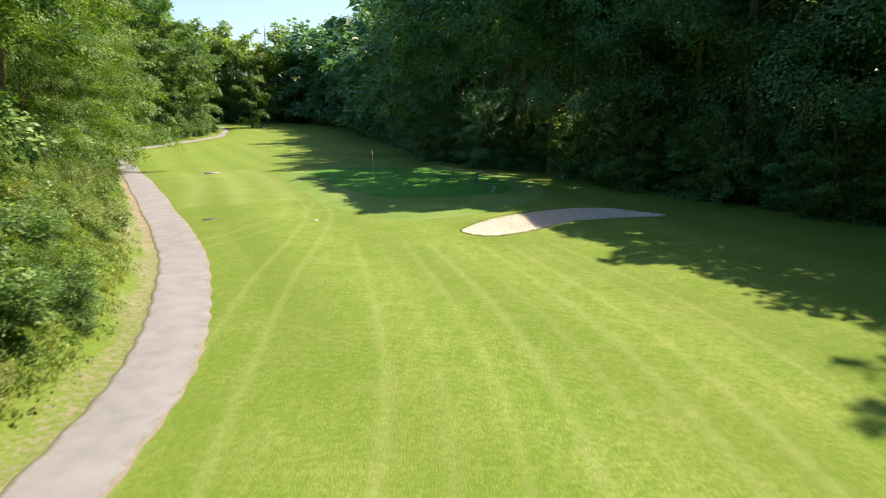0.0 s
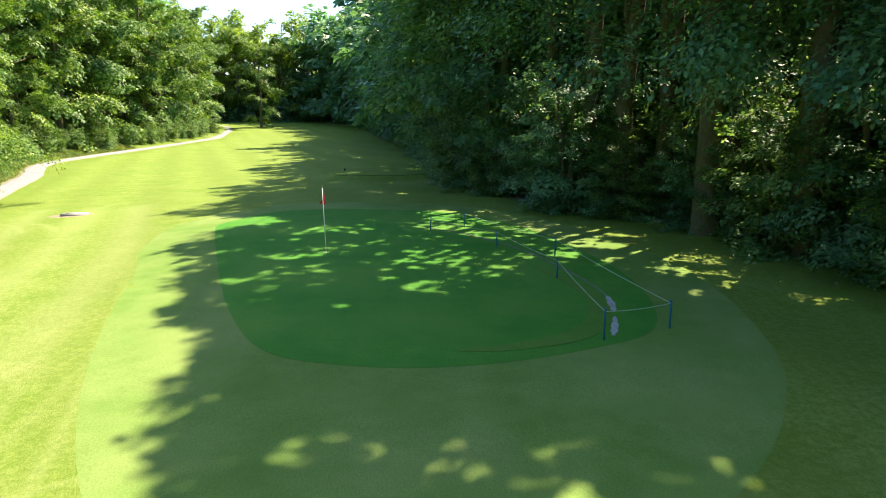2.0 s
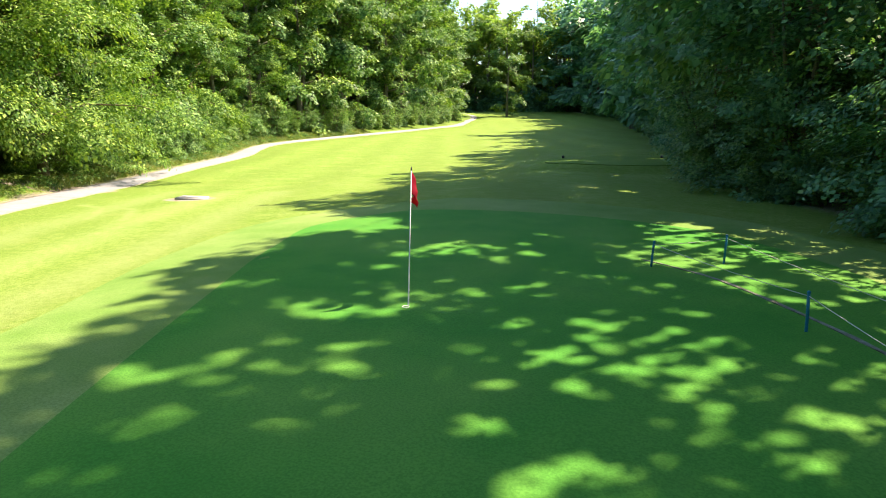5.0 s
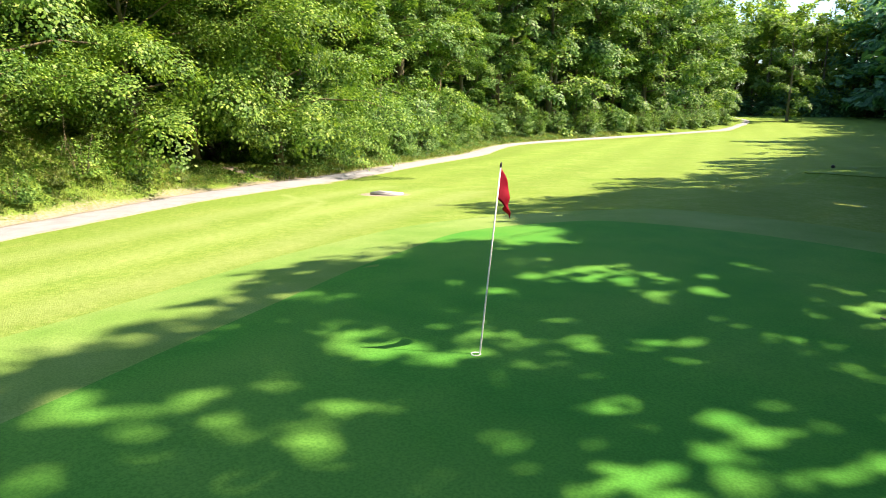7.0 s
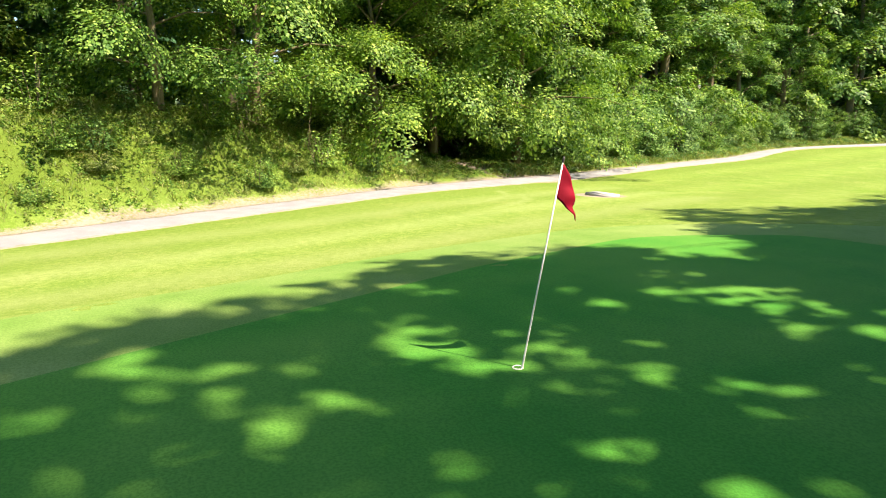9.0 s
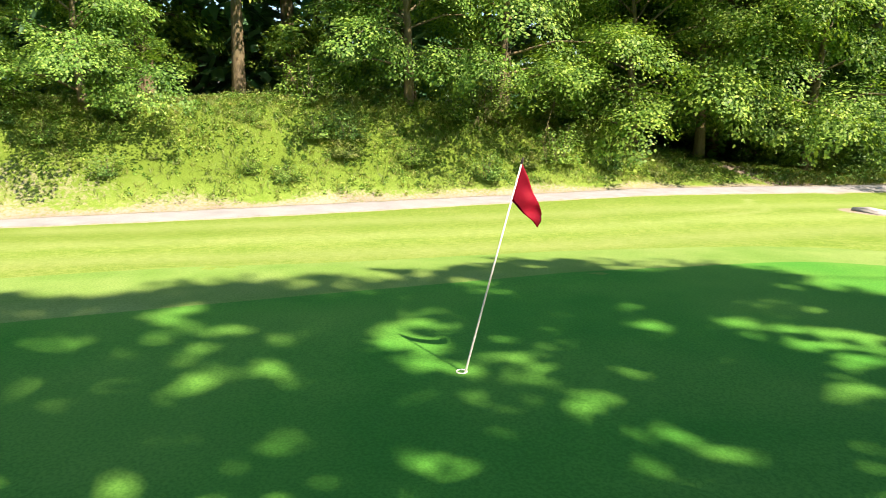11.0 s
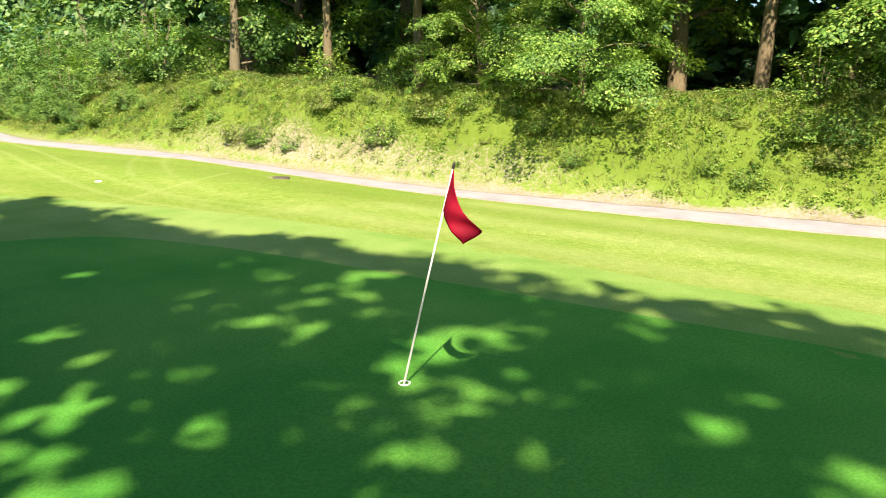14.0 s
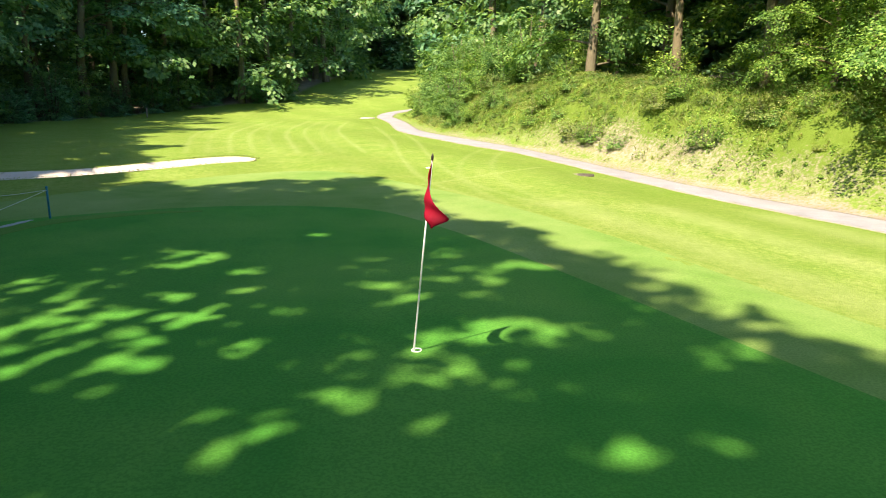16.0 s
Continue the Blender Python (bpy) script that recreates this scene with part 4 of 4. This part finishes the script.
for off, step in ((2.6, 1.9), (3.8, 1.7), (5.2, 1.8), (6.6, 2.2)):
    for k, (x, y) in enumerate(along(PATH_LINE, step * 0.95, off, 0.5, 50, 107)):
        plant(BRAMBLE[k % 3], x, y, rng.uniform(0.35, 1.0) ** 1.5 * 1.25, "low bramble and nettle clump on the bank", "bramble", "brambles on the bank", 0.08)

# right wood
for k, (x, y) in enumerate(along(WOOD_RIGHT, 3.8, -2.4, 0.4, 62, 190)):
    plant_shade(k % 3, x, y, rng.uniform(1.02, 1.12))
# extra trees, added so that their shade covers more of the green
for k, (x, y) in enumerate(along(WOOD_RIGHT, 3.8, -4.6, 0.5, 112, 152)):
    plant_shade((k + 2) % 3, x, y, rng.uniform(1.0, 1.1))
for x, y, size in ((11.2, 53.4, 1.16), (9.0, 57.0, 1.18), (13.0, 50.2, 1.1), (6.6, 60.8, 1.1), (8.6, 55.2, 1.2), (10.6, 51.6, 1.12)):
    plant_shade(1, x, y, size)
for k, (x, y) in enumerate(along(WOOD_RIGHT, 6.5, -8.2, 0.8, 66, 190)):
    plant_shade((k + 1) % 3, x, y, rng.uniform(0.98, 1.1))
for k, (x, y) in enumerate(along(WOOD_RIGHT, 2.5, -0.8, 0.75, 88, 150)):
    plant(HAZEL[k % 3], x, y, rng.uniform(0.6, 1.3), "tall dense shrub with small dark green leaves in shade", "shrub", "shrubs of the shaded wood")
for first, last in ((46, 88), (150, 330)):
    for k, (x, y) in enumerate(along(WOOD_RIGHT, 3.3, -1.0, 0.5, first, last)):
        plant(BUSHDEEP[k % 3], x, y, rng.uniform(0.65, 1.0), "dark leafy shrub at the foot of the shaded wood", "shrub", "shrubs of the shaded wood")
plant(FAR[1], -62, 222, 0.95, "free-standing tree with a bare trunk across the fairway", "tree", "")
plant(PALE, -8.6, 128, 1.0, "pale yellowish small tree before the dark wood", "shrub", "")

# distant and inner woods
left_spots = [p for off in (19.5, 26, 33) for p in along(PATH_LINE, 5.2, off, 1.3, 30, 320)]
right_spots = [p for off in (-15, -22, -29, -36) for p in along(WOOD_RIGHT, 5.6, off, 1.3, 20, 192)] + [p for off in (-2.5, -8, -14) for p in along(WOOD_RIGHT, 5.2, off, 1.2, 190, 500)]
edge_spots = [p for off in (-3, -8.5) for p in along(WOOD_RIGHT, 5.0, off, 1.2, 0, 62)]
end_spots = [(x + rng.normal(), y0 + 0.12 * (x + 90) + 2 * rng.normal()) for y0 in (258, 266, 275, 285) for x in np.arange(-160, -24, 5.2)]
edge_spots += [p for off in (8, 14) for p in along(PATH_LINE, 5.2, off, 1.3, 0, 34)]
edge_spots += [(x + rng.normal(), y0 + rng.normal()) for y0 in (-60, -67) for x in np.arange(-34, 4, 4.2)]
south_spots = [(x + rng.normal(), y0 + 2 * rng.normal()) for y0 in (-62, -69, -76, -84, -91) for x in np.arange(-48, 34, 5.5)]
# deep green leaves are used here in place of the wood's inner shade
mass("left_woods", FAR_CROWNS, left_spots, LEAF_DEEP, "dense wood behind the path, deep green in place of shade", "wood")
mass("right_woods", FAR_CROWNS, right_spots + south_spots, LEAF_DEEP, "dense dark shaded wood", "wood", True)
mass("south_woods", [tree_shape(57, 21, 5.4, 0.05, 3800, 0.48, 14, 0.3)[2], tree_shape(58, 24, 5.8, 0.05, 3800, 0.5, 14, 0.33)[2]], edge_spots, LEAF_MIXED, "dark green wood behind the fairway", "wood", True)
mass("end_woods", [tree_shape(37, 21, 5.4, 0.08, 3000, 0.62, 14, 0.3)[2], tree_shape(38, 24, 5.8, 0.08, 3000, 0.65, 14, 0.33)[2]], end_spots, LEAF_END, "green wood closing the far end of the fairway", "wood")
mass("wood_trunks", FAR_TRUNKS, left_spots + right_spots + edge_spots + end_spots, BARK, "dim trunks inside the woods", "tree trunks")
under_spots = [p for off in (15.5, 19.5, 24, 29) for p in along(PATH_LINE, 4.0, off, 1.0, 30, 300)]
under_spots += [p for off in (-8.5, -13, -18, -25) for p in along(WOOD_RIGHT, 4.0, off, 1.0, 0, 420)]
under_spots += [(x + rng.normal(), y0 + 0.12 * (x + 90) + rng.normal()) for y0 in (255, 263, 272) for x in np.arange(-160, -24, 4.4)]
under_spots += [(x + rng.normal(), y0 + rng.normal()) for y0 in (-40, -47, -58, -66, -73) for x in np.arange(-44, 34 if y0 < -57 else -5, 4.0)]
mass("undergrowth", UNDER, under_spots, LEAF_DEEP, "dim leafy undergrowth inside the woods", "undergrowth")

for ob in NEAR + SHADE + FAR + BUSH + BUSHDEEP + HAZEL + BRAMBLE + [PALE]:
    for o in (*ob.children_recursive, ob):
        bpy.data.objects.remove(o)


# ---- grass and weeds on the bank and verges ----
def beside_path(n, lo, hi, first, last):
    """Random places beside the path, between two offsets to its left; thin on the bare foot of the bank."""
    s = np.concatenate([[0], np.cumsum(np.linalg.norm(np.diff(PATH_LINE, axis=0), axis=1))])
    t, off = rng.uniform(first, last, n), rng.uniform(lo, hi, n)
    p = np.stack([np.interp(t, s, PATH_LINE[:, j]) for j in (0, 1)], 1)
    q = np.stack([np.interp(t + 0.5, s, PATH_LINE[:, j]) for j in (0, 1)], 1) - p
    q /= np.linalg.norm(q, axis=1)[:, None]
    c = p + np.stack([-q[:, 1], q[:, 0]], 1) * off[:, None]
    patch = np.sin(1.7 * c[:, 0] + 0.9 * c[:, 1]) * np.sin(1.1 * c[:, 1] - 1.3 * c[:, 0] + 2)
    bare = smooth(3.9, 2.4, off + 0.9 * patch) * np.interp(c[:, 1], [12, 22, 26, 40, 44, 60], [0.15, 0.3, 0.85, 0.85, 0.5, 0.3])
    return c[rng.random(n) > bare]


def blades(name, n_clumps, per, lo, hi, first, last, tall, material, label, slim=0.06):
    """Tufts of bent grass."""
    c = beside_path(n_clumps, lo, hi, first, last)
    n_clumps = len(c)
    size = rng.uniform(0.45, 1.25, n_clumps) * tall
    root = np.repeat(c, per, 0) + rng.normal(size=(n_clumps * per, 2)) * np.repeat(size, per)[:, None] * 0.35
    z = height(root[:, 0], root[:, 1])
    n = len(root)
    h = np.repeat(size, per) * rng.uniform(0.5, 1.1, n)
    w = rng.uniform(0, 6.28, n)
    side = np.stack([np.cos(w), np.sin(w), np.zeros(n)], 1)
    tip = np.stack([rng.normal(size=n) * 0.35, rng.normal(size=n) * 0.35, np.ones(n)], 1) * h[:, None]
    base = np.column_stack([root, z - 0.02])
    half = side * (h * slim * rng.uniform(0.6, 1.5, n))[:, None]
    mid = base + tip * 0.55 
    droop = base + tip * np.array((1.7, 1.7, 1.0))
    return tagged(quads(name, np.stack([base - half * 0.4, mid - half, droop, mid + half], 1), material), label, "grass", kind="stuff")


def weeds(name, n_clumps, per, lo, hi, first, last, tall, leaf, material, label):
    """Low domes of small leaves."""
    c = beside_path(n_clumps, lo, hi, first, last)
    n_clumps = len(c)
    lump = 0.5 + 0.5 * np.sin(1.3 * c[:, 0] + 0.7 * c[:, 1]) * np.sin(0.9 * c[:, 1] - 1.1 * c[:, 0] + 1)
    size = tall * (0.35 + 1.1 * lump) * rng.uniform(0.6, 1.3, n_clumps)
    k = np.repeat(np.arange(n_clumps), per)
    out = rng.normal(size=(len(k), 2)) * 0.55
    up = np.maximum(1 - 0.45 * np.sum(out ** 2, 1), 0.1) * rng.uniform(0.6, 1.1, len(k))
    xy = c[k] + out * size[k][:, None]
    p = np.column_stack([xy, height(xy[:, 0], xy[:, 1]) + up * size[k]])
    nrm = np.column_stack([out * 0.5, np.ones(len(k))]) + rng.normal(size=(len(k), 3)) * 0.4
    way = np.column_stack([out, np.full(len(k), -0.2)]) + rng.normal(size=(len(k), 3)) * 0.5
    return tagged(quads(name, leaves(p, nrm, way, leaf, rng), material), label, "weeds", kind="stuff")


blades("bank_grass", 23000, 9, 1.5, 9.0, 44, 109, 0.19, GRASS_TALL, "tall sunlit grass and weeds covering the bank", 0.06)
weeds("bank_weeds", 5600, 26, 1.6, 8.5, 40, 112, 0.19, 0.07, LEAF_SUNNY, "leafy nettles and weeds on the bank")
weeds("bank_herbs", 3200, 24, 1.2, 8.0, 40, 112, 0.22, 0.06, GRASS_TALL, "pale yellow-green herbs on the bank")
blades("verge_grass", 4200, 9, 1.15, 3.4, 112, 190, 0.3, GRASS_TALL, "rough grass verge between path and shrubs", 0.07)
weeds("verge_weeds", 2200, 22, 1.4, 3.4, 112, 185, 0.28, 0.09, LEAF_BUSH, "low leafy weeds on the verge beside the path")


def lip_grass():
    """Overhanging tufts along the edge of the bunker."""
    n = 2600
    loop = np.vstack([BUNKER_LOOP, BUNKER_LOOP[:1]])
    t = rng.uniform(0, len(BUNKER_LOOP), n)
    p = np.stack([np.interp(t, np.arange(len(loop)), loop[:, j]) for j in (0, 1)], 1) + rng.normal(size=(n, 2)) * 0.045
    h = rng.uniform(0.02, 0.06, n)
    w = rng.uniform(0, 6.28, n)
    side = np.stack([np.cos(w), np.sin(w), np.zeros(n)], 1) * 0.012
    tip = np.stack([rng.normal(size=n) * 0.6, rng.normal(size=n) * 0.6, np.ones(n)], 1) * h[:, None]
    base = np.column_stack([p, height(p[:, 0], p[:, 1]) + 0.02])
    return tagged(quads("lip_grass", np.stack([base - side * 0.5, base + tip * 0.6 - side, base + tip, base + tip * 0.6 + side], 1), GRASS_TALL), "tufts of grass overhanging the bunker edge", "grass", kind="stuff")


lip_grass()


# ---- the flag and the hole ----
HOLE = Vector((-4.30, 51.10, at(-4.30, 51.10) + 0.03))
TIP = Vector((-4.48, 51.61, 2.06))


def ring(name, outer, inner, low, high, material, parent, sides=24):
    """A short pipe."""
    verts, faces = [], []
    for r, z in ((outer, low), (outer, high), (inner, high), (inner, low)):
        verts += [(r * math.cos(2 * math.pi * k / sides), r * math.sin(2 * math.pi * k / sides), z) for k in range(sides)]
    for i in range(4):
        for k in range(sides):
            a, b = i * sides, ((i + 1) % 4) * sides
            faces.append((a + k, a + (k + 1) % sides, b + (k + 1) % sides, b + k))
    return mesh_object(name, verts, faces, material, parent)


def build_flag():
    flag = new("flagstick")
    flag.location = HOLE
    way = TIP - HOLE
    v, f = tube([(0, 0, -0.02), way * 0.5, way * 0.985], (0.0105, 0.009, 0.008), 10)
    mesh_object("pole", v, f, WHITE, flag)
    v, f = tube([way * 0.985, way * 1.0, way * 1.014], (0.012, 0.013, 0.005), 10)
    mesh_object("pole_tip", v, f, DARK_CAP, flag, "dark rounded tip")
    down = -way.normalized()
    hang_top, hang_low = Vector((-0.10, 0.20, -0.52)), Vector((0.04, 0.16, -0.62))
    verts, faces, nu, nv = [], [], 18, 12
    for i in range(nu + 1):
        u = i / nu
        for j in range(nv + 1):
            w = j / nv
            a = down * (0.02 + 0.36 * w)
            b = hang_top.lerp(hang_low, w)
            p = way + a.lerp(b, u ** 0.9)
            billow = 0.07 * math.sin(math.pi * (1.35 * u + 0.35 * w)) * (0.25 + u) - 0.05 * u * u * math.sin(math.pi * 1.6 * w)
            p += Vector((0.95, -0.2, 0)) * billow * 0.4
            p += Vector((1.0, 0.1, 0)) * 0.075 * math.sin(math.pi * u) * (1 - 0.5 * w)
            p += Vector((0.5, 0.3, 0.05)) * 0.02 * math.sin(math.pi * (3.2 * u + 2.4 * w)) * min(1, 3 * u)
            verts.append(p)
    for i in range(nu):
        for j in range(nv):
            q = i * (nv + 1) + j
            faces.append((q, q + 1, q + nv + 2, q + nv + 1))
    cloth = mesh_object("flag", verts, faces, RED, flag, "drooping creased red cloth flag")
    thick = cloth.modifiers.new("thickness", "SOLIDIFY")
    thick.thickness = 0.003
    return tagged(flag, "leaning white flagstick with a drooping red flag", "golf flag")


def build_cup():
    cup = new("hole_cup")
    cup.location = HOLE + Vector((-0.028, -0.028, 0))
    ring("rim", 0.056, 0.047, -0.08, 0.008, WHITE, cup)
    # white disc raised almost to the rim, shaped to fit the camera's view
    ring("liner", 0.047, 0.003, -0.08, -0.006, WHITE, cup)
    return tagged(cup, "white rimmed golf hole cup set in the green", "golf hole")


build_flag()
build_cup()


def build_dead_branch(x, y, tall, seed):
    """A dry broken branch hanging from the bank trees to the ground."""
    r = np.random.default_rng(seed)
    branch = new("dead_branch")
    branch.location = (x, y, at(x, y))
    top = np.array((-1.1, 0.5, tall))
    stem = [np.array((0.5, 0.2, -0.05)), np.array((0.2, 0.1, tall * 0.5)), top]
    v, f = tube(stem, (0.006, 0.014, 0.022), 6)
    mesh_object("stem", v, f, BARK_PALE, branch)
    for k in range(9):
        a = stem[1] + (top - stem[1]) * r.uniform(-0.7, 0.9)
        b = a + np.array((r.uniform(0.1, 0.6), r.normal() * 0.35, -r.uniform(0.3, 0.9)))
        v, f = tube([a, (a + b) / 2 + r.normal(size=3) * 0.05, b], (0.014, 0.009, 0.004), 5)
        mesh_object("twig", v, f, BARK_PALE, branch)
    return tagged(branch, "dry broken brown branch hanging over the bank", "branch", "dead branches")


build_dead_branch(-24.6, 51.0, 2.2, 3)
build_dead_branch(-25.4, 53.4, 1.9, 4)


# ---- the roped-off edge of the green ----
def build_stake(x, y, tall, lean):
    stake = new("rope_stake")
    stake.location = (x, y, at(x, y))
    top = Vector((lean[0], lean[1], tall))
    v, f = tube([(0, 0, -0.15), top * 0.5, top], (0.022, 0.022, 0.021), 8)
    mesh_object("post", v, f, BLUE, stake)
    v, f = tube([top, top + Vector((0, 0, 0.02)), top + Vector((0, 0, 0.03))], (0.026, 0.026, 0.014), 8)
    mesh_object("cap", v, f, BLUE, stake)
    tagged(stake, "short blue painted stake holding a cord", "stake", "stakes round the mended turf")
    return Vector(stake.location) + top * 0.93


def build_cord(a, b):
    """A cord that sags a little between two stakes."""
    pts = [a.lerp(b, k / 10) - Vector((0, 0, 0.25 * a.lerp(b, 0.5).z * (k / 10) * (1 - k / 10))) for k in range(11)]
    v, f = tube(pts, [0.0055] * 11, 6)
    return tagged(mesh_object("cord", v, f, ROPE), "thin pale cord strung between blue stakes", "rope", "cords round the mended turf")


inner = [build_stake(*p) for p in ((-1.35, 55.22, 0.48, (0.03, 0.05)), (1.10, 52.21, 0.56, (-0.02, 0.02)), (2.67, 48.12, 0.56, (0.0, -0.02)), (3.17, 43.24, 0.66, (0.0, 0.0)))]
outer = [build_stake(*p) for p in ((-0.13, 56.07, 0.56, (0.02, 0.0)), (2.85, 50.91, 0.58, (0.03, 0.02)), (4.67, 44.09, 0.6, (0.0, 0.02)))]
for a, b in list(zip(inner, inner[1:])) + list(zip(outer, outer[1:])) + [(inner[0], outer[0]), (inner[-1], outer[-1])]:
    build_cord(a, b)

TRENCH = spline([(-1.6, 55.75), (-0.9, 55.3), (0.1, 54.4), (1.9, 51.75), (2.95, 49.2), (3.5, 47.5), (3.72, 46.4), (3.7, 45.3), (3.55, 44.2), (3.4, 43.5)], 6)


def band(name, line, widths, lift, material, label, category):
    """A narrow strip of turf or soil along a line on the green."""
    edge_l, edge_r = strip_loop(line, widths)
    return sheet(name, np.vstack([edge_l, edge_r[::-1]])[::-1], 0.3, lift, material, label, category, skirt=0.0)


ring_line = spline([(2.2, 49.3), (2.9, 47.9), (3.35, 46.6), (3.4, 45.2), (3.1, 44.1), (2.6, 43.4), (1.9, 42.95), (1.1, 42.6), (0.3, 42.45)], 6)
band("collar", ring_line, 0.1 + 0.45 * np.sin(np.linspace(0.1, 3.04, len(ring_line))), 0.036, COLLAR, "olive green collar of rougher turf along the green", "grass")
for first, last, wide, material, label in ((0, 37, 0.075, GREY_SOIL, "narrow dark strip of bare soil along the green"), (36, 44, 0.17, PALE_SOIL, "short strip of pale sandy fill along the green"), (45, 55, 0.15, PALE_SOIL, "short strip of pale sandy fill along the green")):
    piece = TRENCH[first:last]
    ripple = np.sin(np.linspace(0.3, 2.84, len(piece))) + 0.25 * np.sin(np.arange(len(piece)) * 2.3)
    band("bare_strip", piece, wide * np.maximum(ripple, 0.25), 0.042, material, label, "bare soil")


# ---- small things on the fairway ----
def box(name, size, bevel, material, parent):
    bm = bmesh.new()
    bmesh.ops.create_cube(bm, size=1)
    bmesh.ops.scale(bm, vec=size, verts=bm.verts)
    bmesh.ops.bevel(bm, geom=bm.edges[:], offset=bevel, segments=2, affect="EDGES")
    return part(name, bm, material, parent)


def build_slab(x, y, turn, size, label):
    slab = new("drain_cover")
    slab.matrix_world = pose(x, y, at(x, y) + 0.03, 0, 0, turn)
    box("slab", (size[0], size[1], 0.12), 0.02, CONCRETE, slab)
    lid = box("lid", (size[0] * 0.62, size[1] * 0.62, 0.02), 0.006, CONCRETE, slab)
    lid.location = (0, 0, 0.066)
    return tagged(slab, label, "drain cover")


def build_manhole(x, y):
    lid = new("manhole_cover")
    lid.location = (x, y, at(x, y))
    ring("frame", 0.34, 0.28, -0.04, 0.02, IRON, lid)
    ring("plate", 0.28, 0.01, -0.04, 0.018, IRON, lid)
    return tagged(lid, "round dark iron drain lid flush in the grass", "drain cover")


def build_disc(x, y, size):
    disc = new("distance_marker")
    disc.location = (x, y, at(x, y) + 0.01)
    ring("plate", size, 0.01, -0.03, 0.02, WHITE, disc)
    return tagged(disc, "small white marker disc set in the fairway", "golf marker")


build_slab(-19.75, 62.9, 12, (1.15, 0.62), "pale concrete drain cover on bare soil beside the path")
build_slab(-0.6, -1.5, 5, (1.2, 0.5), "pale concrete slab lying flat in the fairway")
build_manhole(-10.0, 34.6)
build_disc(-4.85, 33.55, 0.1)


def build_tee_marker(x, y):
    marker = new("tee_marker")
    marker.location = (x, y, at(x, y) + 0.03)
    bm = bmesh.new()
    bmesh.ops.create_uvsphere(bm, u_segments=12, v_segments=8, radius=0.09)
    bmesh.ops.translate(bm, vec=(0, 0, 0.08), verts=bm.verts)
    part("ball", bm, DARK_CAP, marker)
    v, f = tube([(0, 0, -0.1), (0, 0, 0.0), (0, 0, 0.03)], (0.02, 0.02, 0.02), 8)
    mesh_object("spike", v, f, DARK_CAP, marker)
    return tagged(marker, "small dark round marker on the tee", "tee marker", "tee markers")


build_tee_marker(-10.2, 82.6)
build_tee_marker(-4.6, 82.2)


def build_post(x, y, tall):
    post = new("boundary_post")
    post.location = (x, y, at(x, y))
    v, f = tube([(0, 0, -0.2), (0, 0, tall * 0.5), (0, 0, tall)], (0.05, 0.05, 0.045), 9)
    mesh_object("shaft", v, f, WOOD_POST, post)
    v, f = tube([(0, 0, tall), (0, 0, tall + 0.02), (0, 0, tall + 0.03)], (0.055, 0.055, 0.03), 9)
    mesh_object("cap", v, f, WOOD_POST, post)
    return tagged(post, "short weathered wooden post before the dark wood", "post")


build_post(17.5, -2.0, 0.8)
